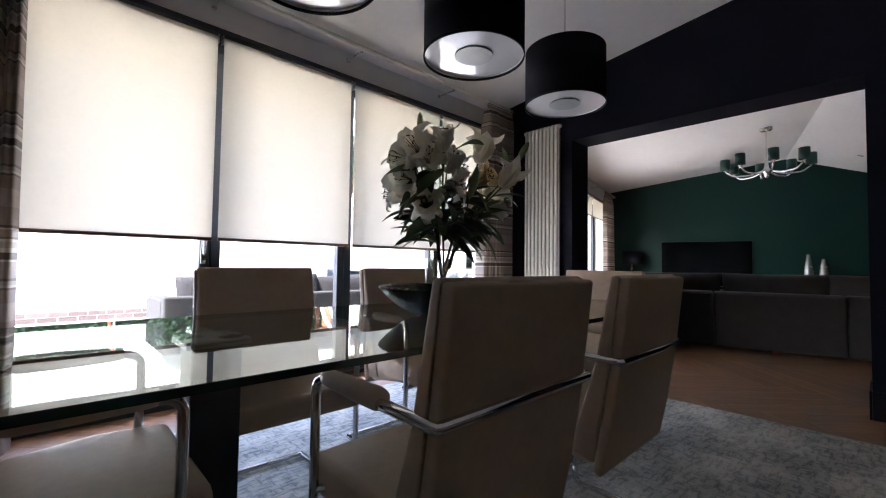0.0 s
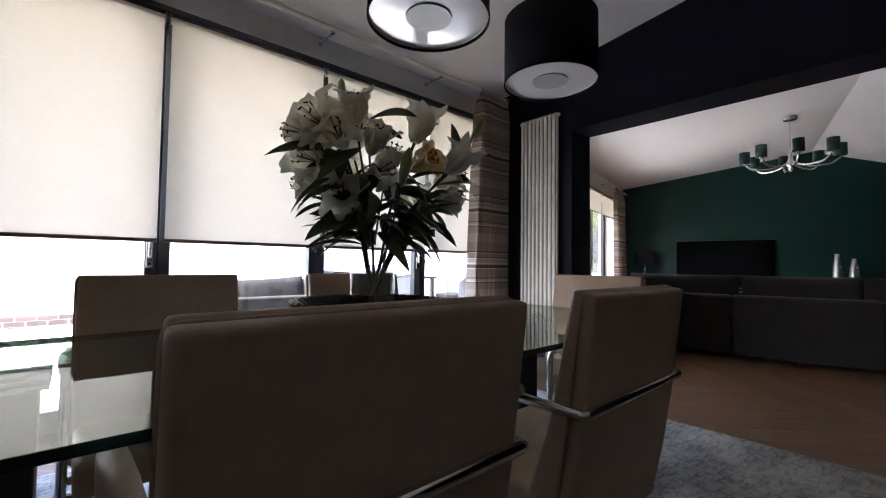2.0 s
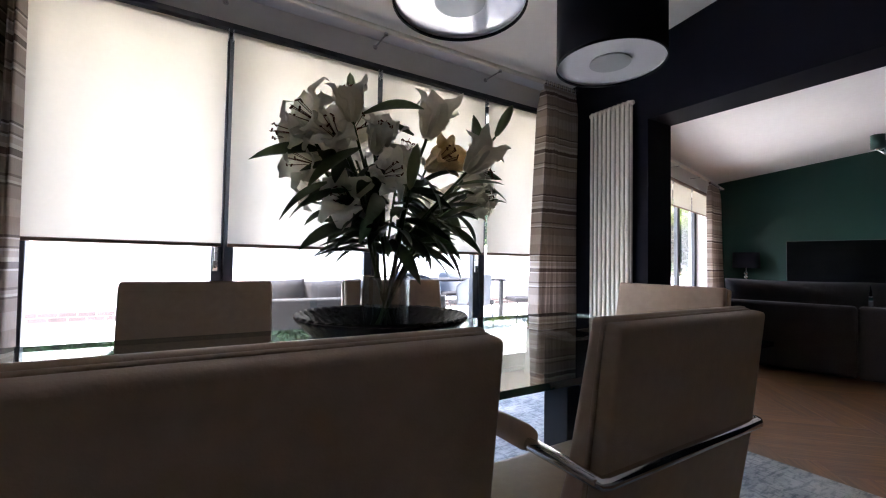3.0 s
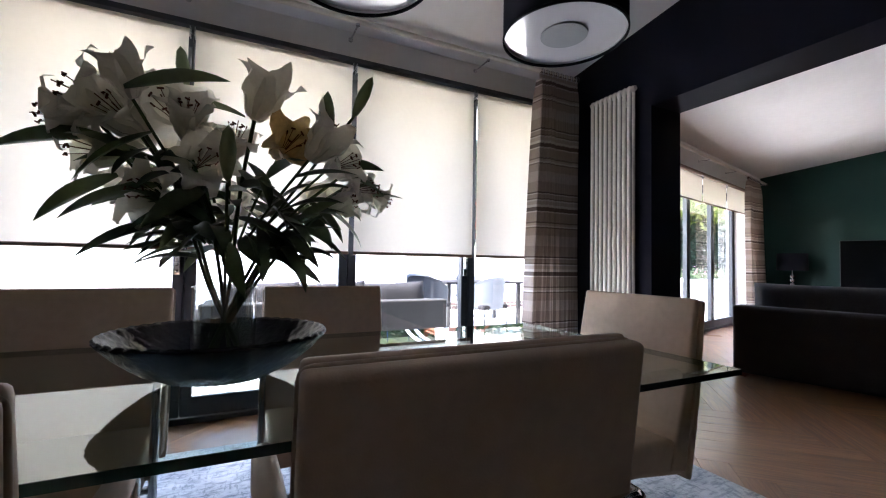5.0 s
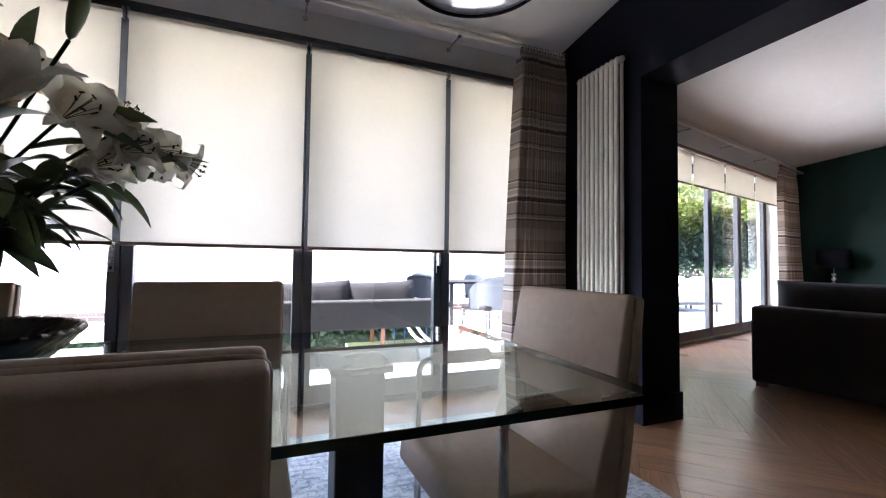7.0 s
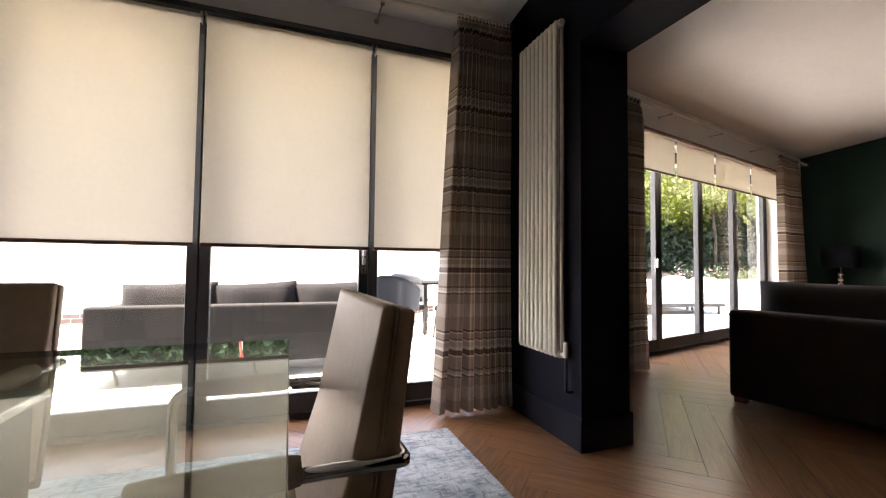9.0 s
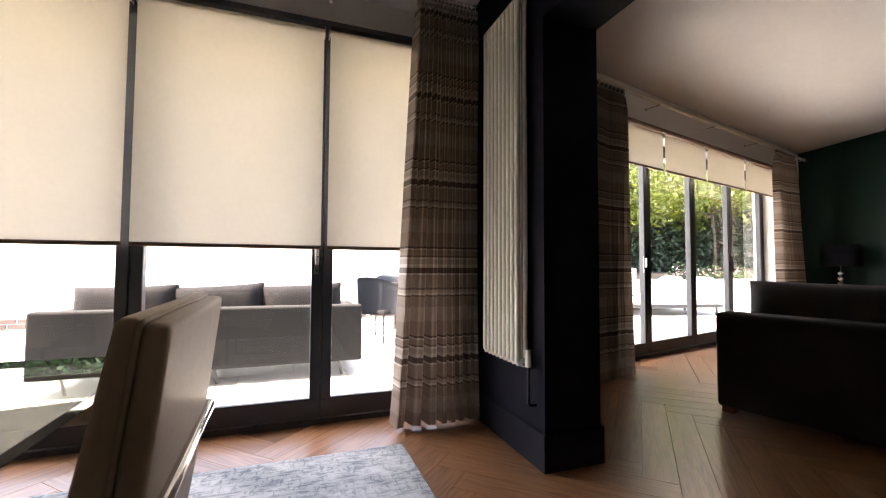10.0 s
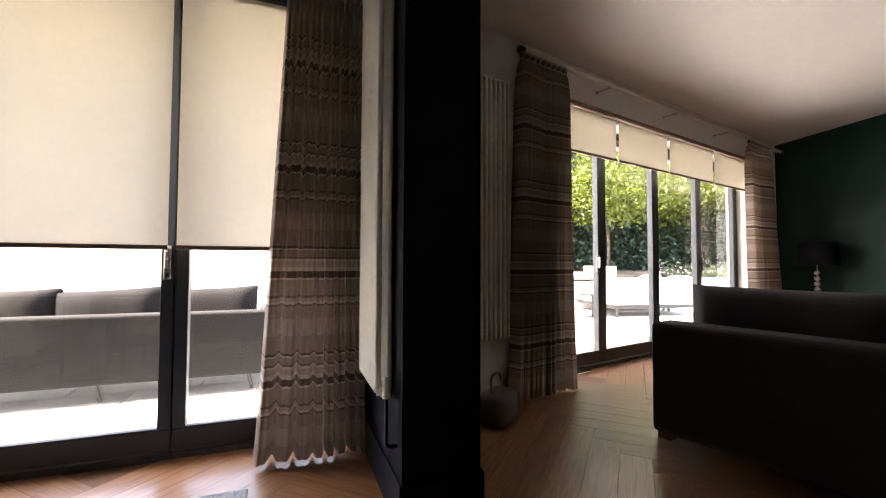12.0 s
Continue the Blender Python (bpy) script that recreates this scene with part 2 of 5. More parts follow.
def wood():
    """Brown oak plank: grain along its own length, each plank a shade of its own."""
    m = bpy.data.materials.new("brown_oak")
    m.use_nodes = True
    nt = m.node_tree
    b = nt.nodes["Principled BSDF"]
    b.inputs["Specular IOR Level"].default_value = 0.45
    b.inputs["Coat Weight"].default_value, b.inputs["Coat Roughness"].default_value = 0.7, 0.22
    tc, mp = nt.nodes.new("ShaderNodeTexCoord"), nt.nodes.new("ShaderNodeMapping")
    mp.inputs["Scale"].default_value = (2.2, 30, 30)
    oi, geo = nt.nodes.new("ShaderNodeObjectInfo"), nt.nodes.new("ShaderNodeNewGeometry")
    rnd = nt.nodes.new("ShaderNodeMath")
    rnd.operation = "ADD"
    nt.links.new(oi.outputs["Random"], rnd.inputs[0])
    nt.links.new(geo.outputs["Random Per Island"], rnd.inputs[1])
    comb = nt.nodes.new("ShaderNodeCombineXYZ")
    k = nt.nodes.new("ShaderNodeMath")
    k.operation = "MULTIPLY"
    k.inputs[1].default_value = 37
    nt.links.new(rnd.outputs[0], k.inputs[0])
    for i in range(3):
        nt.links.new(k.outputs[0], comb.inputs[i])
    uv = nt.nodes.new("ShaderNodeUVMap")
    uv.uv_map = "plank"
    nt.links.new(uv.outputs[0], mp.inputs["Vector"])
    nt.links.new(comb.outputs[0], mp.inputs["Location"])
    n1 = nt.nodes.new("ShaderNodeTexNoise")
    n1.inputs["Scale"].default_value, n1.inputs["Detail"].default_value, n1.inputs["Distortion"].default_value = 1.6, 8, 1.2
    n2 = nt.nodes.new("ShaderNodeTexNoise")
    n2.inputs["Scale"].default_value, n2.inputs["Detail"].default_value = 0.5, 2
    nt.links.new(mp.outputs[0], n1.inputs["Vector"])
    nt.links.new(mp.outputs[0], n2.inputs["Vector"])
    ramp = nt.nodes.new("ShaderNodeValToRGB")
    ramp.color_ramp.elements[0].position, ramp.color_ramp.elements[0].color = 0.26, (0.160, 0.068, 0.031, 1)
    ramp.color_ramp.elements[1].position, ramp.color_ramp.elements[1].color = 0.76, (0.375, 0.182, 0.083, 1)
    nt.links.new(n1.outputs["Fac"], ramp.inputs[0])
    fr = nt.nodes.new("ShaderNodeMath")
    fr.operation = "FRACT"
    nt.links.new(rnd.outputs[0], fr.inputs[0])
    mr = nt.nodes.new("ShaderNodeMapRange")
    mr.inputs["To Min"].default_value, mr.inputs["To Max"].default_value = 0.84, 1.16
    nt.links.new(fr.outputs[0], mr.inputs["Value"])
    hs = nt.nodes.new("ShaderNodeHueSaturation")
    nt.links.new(ramp.outputs[0], hs.inputs["Color"])
    nt.links.new(mr.outputs[0], hs.inputs["Value"])
    nt.links.new(hs.outputs[0], b.inputs["Base Color"])
    ro = nt.nodes.new("ShaderNodeMapRange")
    ro.inputs["To Min"].default_value, ro.inputs["To Max"].default_value = 0.30, 0.50
    nt.links.new(n1.outputs["Fac"], ro.inputs["Value"])
    nt.links.new(ro.outputs[0], b.inputs["Roughness"])
    bp = nt.nodes.new("ShaderNodeBump")
    bp.inputs["Strength"].default_value, bp.inputs["Distance"].default_value = 0.06, 0.003
    nt.links.new(n1.outputs["Fac"], bp.inputs["Height"])
    nt.links.new(bp.outputs[0], b.inputs["Normal"])
    return m


def rug_weave():
    """Distressed silver and blue-grey pile with broken horizontal and vertical strokes."""
    m = bpy.data.materials.new("distressed_rug")
    m.use_nodes = True
    nt = m.node_tree
    b = nt.nodes["Principled BSDF"]
    b.inputs["Roughness"].default_value = 0.85
    b.inputs["Sheen Weight"].default_value = 0.2
    tc = nt.nodes.new("ShaderNodeTexCoord")

    def stroke(sx, sy, lo, hi):
        mp, n = nt.nodes.new("ShaderNodeMapping"), nt.nodes.new("ShaderNodeTexNoise")
        mp.inputs["Scale"].default_value = (sx, sy, 1)
        n.inputs["Scale"].default_value, n.inputs["Detail"].default_value, n.inputs["Roughness"].default_value = 1, 5, 0.65
        nt.links.new(tc.outputs["Object"], mp.inputs["Vector"])
        nt.links.new(mp.outputs[0], n.inputs["Vector"])
        r = nt.nodes.new("ShaderNodeMapRange")
        r.inputs["From Min"].default_value, r.inputs["From Max"].default_value = lo, hi
        nt.links.new(n.outputs["Fac"], r.inputs["Value"])
        return r.outputs[0]

    a, c, big = stroke(13, 46, 0.49, 0.60), stroke(52, 16, 0.52, 0.62), stroke(2.6, 3.4, 0.40, 0.58)
    mx = nt.nodes.new("ShaderNodeMath")
    mx.operation = "MAXIMUM"
    nt.links.new(a, mx.inputs[0])
    nt.links.new(c, mx.inputs[1])
    mu = nt.nodes.new("ShaderNodeMath")
    mu.operation = "MULTIPLY_ADD"
    mu.inputs[1].default_value = 0.50
    nt.links.new(mx.outputs[0], mu.inputs[0])
    sc = nt.nodes.new("ShaderNodeMath")
    sc.operation = "MULTIPLY"
    sc.inputs[1].default_value = 0.50
    nt.links.new(big, sc.inputs[0])
    nt.links.new(sc.outputs[0], mu.inputs[2])
    ramp = nt.nodes.new("ShaderNodeValToRGB")
    ramp.color_ramp.elements[0].color = (0.58, 0.56, 0.53, 1)
    ramp.color_ramp.elements[1].color = (0.11, 0.125, 0.14, 1)
    e = ramp.color_ramp.elements.new(0.55)
    e.color = (0.31, 0.31, 0.30, 1)
    nt.links.new(mu.outputs[0], ramp.inputs[0])
    nt.links.new(ramp.outputs[0], b.inputs["Base Color"])
    nb = nt.nodes.new("ShaderNodeTexNoise")
    nb.inputs["Scale"].default_value = 400
    nt.links.new(tc.outputs["Object"], nb.inputs["Vector"])
    bp = nt.nodes.new("ShaderNodeBump")
    bp.inputs["Strength"].default_value, bp.inputs["Distance"].default_value = 0.4, 0.004
    nt.links.new(nb.outputs["Fac"], bp.inputs["Height"])
    nt.links.new(bp.outputs[0], b.inputs["Normal"])
    return m


def curtain_cloth(name, period):
    """Woven horizontal stripes in cream, taupe and brown, repeating up the drop, over a fine ribbed ground."""
    m = bpy.data.materials.new(name)
    m.use_nodes = True
    nt = m.node_tree
    b = nt.nodes["Principled BSDF"]
    b.inputs["Roughness"].default_value = 0.40
    b.inputs["Specular IOR Level"].default_value = 0.6
    tc, sp = nt.nodes.new("ShaderNodeTexCoord"), nt.nodes.new("ShaderNodeSeparateXYZ")
    nt.links.new(tc.outputs["Object"], sp.inputs[0])
    dv = nt.nodes.new("ShaderNodeMath")
    dv.operation = "MULTIPLY_ADD"
    dv.inputs[1].default_value, dv.inputs[2].default_value = -1 / period, 1.96 / period
    nt.links.new(sp.outputs["Z"], dv.inputs[0])
    fr = nt.nodes.new("ShaderNodeMath")
    fr.operation = "FRACT"
    nt.links.new(dv.outputs[0], fr.inputs[0])
    ramp = nt.nodes.new("ShaderNodeValToRGB")
    ramp.color_ramp.interpolation = "CONSTANT"
    light, mid, tan, dark, umber = (0.50, 0.435, 0.385, 1), (0.36, 0.292, 0.248, 1), (0.275, 0.215, 0.177, 1), (0.090, 0.056, 0.042, 1), (0.14, 0.096, 0.074, 1)
    bands = [(0.0, dark), (0.060, light), (0.082, tan), (0.225, umber), (0.250, mid), (0.285, light), (0.305, umber), (0.325, tan), (0.440, mid), (0.600, tan), (0.760, dark), (0.782, light), (0.800, tan), (0.862, umber),
             (0.880, light), (0.905, mid), (0.960, light)]
    els = ramp.color_ramp.elements
    els[0].position, els[0].color = bands[0]
    els[1].position, els[1].color = bands[-1]
    for p, c in bands[1:-1]:
        e = els.new(p)
        e.color = c
    nt.links.new(fr.outputs[0], ramp.inputs[0])
    n = nt.nodes.new("ShaderNodeTexNoise")
    mp = nt.nodes.new("ShaderNodeMapping")
    mp.inputs["Scale"].default_value = (130, 130, 26)
    nt.links.new(tc.outputs["Object"], mp.inputs[0])
    nt.links.new(mp.outputs[0], n.inputs["Vector"])
    n.inputs["Scale"].default_value = 1
    mr = nt.nodes.new("ShaderNodeMapRange")
    mr.inputs["To Min"].default_value, mr.inputs["To Max"].default_value = 0.84, 1.16
    nt.links.new(n.outputs["Fac"], mr.inputs["Value"])
    hs = nt.nodes.new("ShaderNodeHueSaturation")
    nt.links.new(ramp.outputs[0], hs.inputs["Color"])
    nt.links.new(mr.outputs[0], hs.inputs["Value"])
    nt.links.new(hs.outputs[0], b.inputs["Base Color"])
    bp = nt.nodes.new("ShaderNodeBump")
    bp.inputs["Strength"].default_value, bp.inputs["Distance"].default_value = 0.25, 0.003
    nt.links.new(n.outputs["Fac"], bp.inputs["Height"])
    nt.links.new(bp.outputs[0], b.inputs["Normal"])
    return translucent(m, 0.16, (0.9, 0.8, 0.7))


M_WOOD = wood()
M_RUG = rug_weave()
M_CURTAIN = curtain_cloth("striped_curtain", 0.52)
M_TABLETOP = thin_glass("table_glass", (0.87, 0.935, 0.905), 2.2)
M_TABLE_EDGE = shader("glass_edge_green", (0.012, 0.040, 0.036), 0.08, var=0.05, spec=0.8)

# ---------------------------------------------------------------- mesh helpers


def mesh_of(bm, material, smooth=False, name="m"):
    me = bpy.data.meshes.new(name)
    bm.to_mesh(me)
    bm.free()
    if material:
        me.materials.append(material)
    if smooth:
        me.polygons.foreach_set("use_smooth", [True] * len(me.polygons))
    return me


def part(name, bm, material, parent=None, label="", smooth=False, at=None):
    """Links a bmesh as one mesh object, under a thing or a part."""
    ob = new(name, mesh_of(bm, material, smooth, name))
    if at is not None:
        ob.matrix_basis = at
    if parent:
        ob.parent = parent
    return tagged(ob, label)


def thing(name, label, category, m=None, group="", kind=""):
    ob = new(name)
    ob.empty_display_size = 0.1
    if m is not None:
        ob.matrix_basis = m
    return tagged(ob, label, category, group, kind)


def box(x0, x1, y0, y1, z0, z1, bev=0.0, seg=2, bm=None):
    bm = bm or bmesh.new()
    vs = [bm.verts.new((x, y, z)) for x in (x0, x1) for y in (y0, y1) for z in (z0, z1)]
    fs = [bm.faces.new([vs[i] for i in q]) for q in ((0, 1, 3, 2), (4, 6, 7, 5), (0, 4, 5, 1), (2, 3, 7, 6), (0, 2, 6, 4), (1, 5, 7, 3))]
    if bev:
        es = {e for f in fs for e in f.edges}
        bmesh.ops.bevel(bm, geom=list(es), offset=bev, segments=seg, profile=0.5, affect="EDGES")
    return bm


def cyl(p, q, r, seg=16, r2=None, bm=None, caps=True):
    """A rod from p to q."""
    bm = bm or bmesh.new()
    p, q = Vector(p), Vector(q)
    rot = (q - p).to_track_quat("Z", "Y").to_matrix().to_4x4()
    bmesh.ops.create_cone(bm, cap_ends=caps, segments=seg, radius1=r, radius2=r if r2 is None else r2, depth=(q - p).length, matrix=Matrix.Translation((p + q) / 2) @ rot)
    return bm


def tube(points, r, seg=10, bend=0.05, steps=5, bm=None, closed=False):
    """A bent tube through points, with rounded corners."""
    pts = [Vector(p) for p in points]
    path = []
    n = len(pts)
    for i, p in enumerate(pts):
        if not closed and i in (0, n - 1):
            path.append(p)
            continue
        a, c = pts[i - 1], pts[(i + 1) % n]
        d1, d2 = (a - p), (c - p)
        k = min(bend, d1.length * 0.48, d2.length * 0.48)
        s, e = p + d1.normalized() * k, p + d2.normalized() * k
        for j in range(steps + 1):
            t = j / steps
            path.append((1 - t) ** 2 * s + 2 * t * (1 - t) * p + t * t * e)
    bm = bm or bmesh.new()
    rings, up = [], Vector((0, 0, 1))
    m = len(path)
    nrm = None
    for i, p in enumerate(path):
        if closed:
            d = (path[(i + 1) % m] - path[i - 1]).normalized()
        else:
            d = (path[min(i + 1, m - 1)] - path[max(i - 1, 0)]).normalized()
        if nrm is None:
            nrm = d.orthogonal().normalized()
        nrm = (nrm - d * nrm.dot(d)).normalized()
        bi = d.cross(nrm)
        rings.append([bm.verts.new(p + r * (math.cos(2 * math.pi * k / seg) * nrm + math.sin(2 * math.pi * k / seg) * bi)) for k in range(seg)])
    for i in range(m if closed else m - 1):
        a, c = rings[i], rings[(i + 1) % m]
        for k in range(seg):
            bm.faces.new((a[k], a[(k + 1) % seg], c[(k + 1) % seg], c[k]))
    if not closed:
        bm.faces.new(list(reversed(rings[0])))
        bm.faces.new(rings[-1])
    return bm


def lathe(profile, seg=32, bm=None, closed=False, wave=None):
    """Turns (r, z) points round the z axis."""
    bm = bm or bmesh.new()
    rings = []
    for r, z in profile:
        rings.append([bm.verts.new(((r + (wave(k, r, z) if wave else 0)) * math.cos(2 * math.pi * k / seg), (r + (wave(k, r, z) if wave else 0)) * math.sin(2 * math.pi * k / seg), z)) for k in range(seg)])
    m = len(rings)
    for i in range(m if closed else m - 1):
        a, c = rings[i], rings[(i + 1) % m]
        for k in range(seg):
            bm.faces.new((a[k], a[(k + 1) % seg], c[(k + 1) % seg], c[k]))
    return bm


def slab(poly, z0, z1, bev=0.0, bm=None):
    """Extrudes a plan polygon from z0 to z1."""
    bm = bm or bmesh.new()
    lo = [bm.verts.new((x, y, z0)) for x, y in poly]
    hi = [bm.verts.new((x, y, z1)) for x, y in poly]
    n = len(poly)
    fs = [bm.faces.new(list(reversed(lo))), bm.faces.new(hi)]
    for i in range(n):
        fs.append(bm.faces.new((lo[i], lo[(i + 1) % n], hi[(i + 1) % n], hi[i])))
    bmesh.ops.recalc_face_normals(bm, faces=fs)
    if bev:
        bmesh.ops.bevel(bm, geom=list({e for f in fs for e in f.edges}), offset=bev, segments=2, affect="EDGES")
    return bm


def cushion(sx, sy, sz, puff=0.35, n=7, rnd=None, bm=None):
    """A soft box: sides bulge, edges round, a few creases."""
    bm = bm or bmesh.new()
    bmesh.ops.create_cube(bm, size=2)
    bmesh.ops.subdivide_edges(bm, edges=bm.edges[:], cuts=n, use_grid_fill=True)
    rnd = rnd or random.Random(1)
    ph = [rnd.uniform(0, 6) for _ in range(3)]
    for v in bm.verts:
        x, y, z = v.co
        k = (1 - x * x * 0.5) * (1 - y * y * 0.5) * (1 - z * z * 0.5)
        s = Vector((x, y, z))
        p = 5.0
        ln = (abs(x) ** p + abs(y) ** p + abs(z) ** p) ** (1 / p)
        s /= max(ln, 1e-6)
        s *= 1 - puff * 0.12 * (1 - k)
        w = 0.018 * math.sin(5 * x + ph[0]) * math.sin(4 * z + ph[1] + y)
        v.co = Vector((s.x * sx / 2, s.y * sy / 2 * (1 + w), s.z * sz / 2 * (1 + w)))
    return bm


def slack_cushion(sx, sy, sz, rnd):
    """A seamed back cushion: thin pointed corners, a full middle and a top edge that sags between them."""
    bm = bmesh.new()
    bmesh.ops.create_cube(bm, size=2)
    bmesh.ops.subdivide_edges(bm, edges=bm.edges[:], cuts=11, use_grid_fill=True)
    ph = rnd.uniform(0, 6)
    for v in bm.verts:
        x, y, z = v.co
        full = (1 - x ** 4) ** 0.5 * (1 - z ** 4) ** 0.5
        pinch = 0.22 + 0.78 * full
        sag = 0.045 * (1 - x * x) if z > 0 else 0
        v.co = Vector((x * sx / 2 * (1 - 0.03 * (1 - z * z)), y * sy / 2 * pinch + 0.006 * math.sin(5 * x + ph) * full, z * sz / 2 * (1 - sag) + 0.006 * math.sin(7 * x + 2 * z + ph) * full))
    return bm


# the living room turns away from the dining room by 13.2 degrees
LA = radians(13.2)
LJ = Vector((5.13, 3.90, 0))
LE, LN = Vector((math.cos(LA), math.sin(LA), 0)), Vector((-math.sin(LA), math.cos(LA), 0))
LIVING = Matrix.Translation(LJ) @ Matrix.Rotation(LA, 4, "Z")  # local x along the window wall, local y outwards, -y into the room


def LP(u, v, z=0.0):
    """A place in the living room: u along the window wall, v into the room."""
    p = LJ + LE * u - LN * v
    return Vector((p.x, p.y, z))
# ---------------------------------------------------------------- structure
WY = 3.78      # dining window wall, inner face
NX = 4.82      # navy wall, dining face
NX2 = 5.13     # navy wall, living face
CZ = 2.59      # ceiling height at the dining window wall
SLOPE = 0.132
RIDGE_Y = 0.9
BX0, BY0 = -1.6, -2.6


def ceil_z(y):
    return CZ + SLOPE * (WY - max(y, 2 * RIDGE_Y - y))


def structure(name, bm, mat, label, cat="wall"):
    return tagged(part(name, bm, mat), label, cat, kind="structure")


# dining window wall: piers and lintel round a 3.8 m opening
OX0, OX1, OZ = 0.985, 4.775, 2.39
b = box(BX0 - 0.3, OX0, WY, WY + 0.32, -0.05, 3.2)
b = box(OX1, 5.13, WY, WY + 0.32, -0.05, 3.2, bm=b)
b = box(OX0, OX1, WY, WY + 0.32, OZ, 3.2, bm=b)
structure("wall_north", b, M_WHITE, "white painted window wall above wide bifold doors")
# navy wall with the wide opening
b = box(NX, NX2, 2.86, WY, -0.05, 3.4)
b = box(NX, NX2, BY0, 0.885, -0.05, 3.4, bm=b)
b = box(NX, NX2, 0.885, 2.86, 2.105, 3.4, bm=b)
structure("wall_east", b, M_NAVY, "deep navy painted wall with a wide opening to the living room")
b = box(BX0 - 0.3, BX0, BY0, WY, -0.05, 3.4)
structure("wall_west", b, M_OFFWHITE, "plain off-white painted wall closing the dining room")
b = box(BX0 - 0.3, NX2, BY0 - 0.3, BY0, -0.05, 3.4)
structure("wall_south", b, M_GREYWALL, "plain grey painted wall behind the dining table")
# vaulted dining ceiling
bm = bmesh.new()
prof = [(WY + 0.1, ceil_z(WY + 0.1)), (RIDGE_Y, ceil_z(RIDGE_Y)), (BY0 - 0.1, ceil_z(BY0 - 0.1))]
lo = [[bm.verts.new((x, y, z)) for y, z in prof] for x in (BX0 - 0.1, NX + 0.01)]
hi = [[bm.verts.new((x, y, z + 0.25)) for y, z in prof] for x in (BX0 - 0.1, NX + 0.01)]
for g in (lo, hi):
    for i in range(2):
        bm.faces.new((g[0][i], g[0][i + 1], g[1][i + 1], g[1][i]))
for k in (0, 1):
    for i in range(2):
        bm.faces.new((lo[k][i], lo[k][i + 1], hi[k][i + 1], hi[k][i]))
for i in (0, 2):
    bm.faces.new((lo[0][i], lo[1][i], hi[1][i], hi[0][i]))
bmesh.ops.recalc_face_normals(bm, faces=bm.faces[:])
structure("ceiling", bm, M_CEIL, "white sloping vaulted ceiling over the dining table", "ceiling")

# living room shell, in its own turned frame
LU1, LV1, LRV = 5.93, 6.6, 3.25
LOU0, LOU1, LOZ = 1.24, 5.15, 2.27
LWZ, LSL, LSR = 2.66, 0.122, 0.34  # wall height, shallow slope up from the windows, steeper slope beyond the ridge
LFV = 4.6  # the steeper slope ends in a level strip


def lz(v):
    return LWZ + LSL * min(v, LRV) - LSR * max(0.0, min(v, LFV) - LRV)


b = box(-0.1, LOU0, 0, 0.32, -0.05, 3.2)
b = box(LOU1, LU1 + 0.3, 0, 0.32, -0.05, 3.2, bm=b)
b = box(LOU0, LOU1, 0, 0.32, LOZ, 3.2, bm=b)
ob = structure("wall_living_window", b, M_WHITE, "white painted living room wall round the bifold doors")
ob.matrix_basis = LIVING
ob = structure("wall_green", box(LU1, LU1 + 0.3, -LV1, 0, -0.05, 3.3), M_GREEN, "dark green painted gable wall behind the television")
ob.matrix_basis = LIVING
ob = structure("wall_living_south", box(-1.9, LU1 + 0.3, -LV1 - 0.3, -LV1, -0.05, 3.3), M_GREEN, "plain green wall closing the living room")
ob.matrix_basis = LIVING
bm = bmesh.new()
prof = [(v, lz(v)) for v in (-0.12, LRV, LFV, LV1 + 0.1)]
end_u = lambda v: (NX2 - 0.008 - LJ.x - v * math.sin(LA)) / math.cos(LA)
lo = [[bm.verts.new((u if k else end_u(v), -v, z)) for v, z in prof] for k, u in ((0, 0), (1, LU1 + 0.05))]
hi = [[bm.verts.new((p.co.x, p.co.y, p.co.z + 0.25)) for p in g] for g in lo]
for g in (lo, hi):
    for i in range(3):
        bm.faces.new((g[0][i], g[0][i + 1], g[1][i + 1], g[1][i]))
for k in (0, 1):
    for i in range(3):
        bm.faces.new((lo[k][i], lo[k][i + 1], hi[k][i + 1], hi[k][i]))
for i in (0, 3):
    bm.faces.new((lo[0][i], lo[1][i], hi[1][i], hi[0][i]))
bmesh.ops.recalc_face_normals(bm, faces=bm.faces[:])
ob = structure("ceiling_living", bm, M_CEIL, "white vaulted living room ceiling", "ceiling")
ob.matrix_basis = LIVING

# eaves over both pairs of doors, added unseen to shade the blind tops
b = box(BX0 - 0.3, 5.02, WY + 0.322, WY + 0.86, 2.50, 2.56)
b = box(BX0 - 0.3, 5.02, WY + 0.86, WY + 0.885, 2.42, 2.66, bm=b)
structure("eaves", b, M_WHITE, "white soffit and fascia above the dining doors", "eaves")
# overhang out of view, drawn deep to cut daylight on the living room ceiling
b = box(0.2, LU1 + 0.3, 0.322, 1.46, 2.74, 2.80)
b = box(0.2, LU1 + 0.3, 1.46, 1.485, 2.70, 2.92, bm=b)
structure("eaves_living", b, M_WHITE, "unseen white soffit and fascia, deepened to shade the living room", "eaves").matrix_basis = LIVING

# sub-floor under the planks
p0, p1 = LP(LU1 + 0.2, -0.2), LP(LU1 + 0.2, LV1)
floor = structure("floor", slab([(BX0, BY0), (p1.x, -3.4), (p0.x + 1.0, p1.y - 0.2), (p0.x, p0.y), (5.13, WY + 0.25), (BX0, WY + 0.25)], -0.15, -0.006), M_JOINT, "brown oak herringbone parquet floor", "floor")

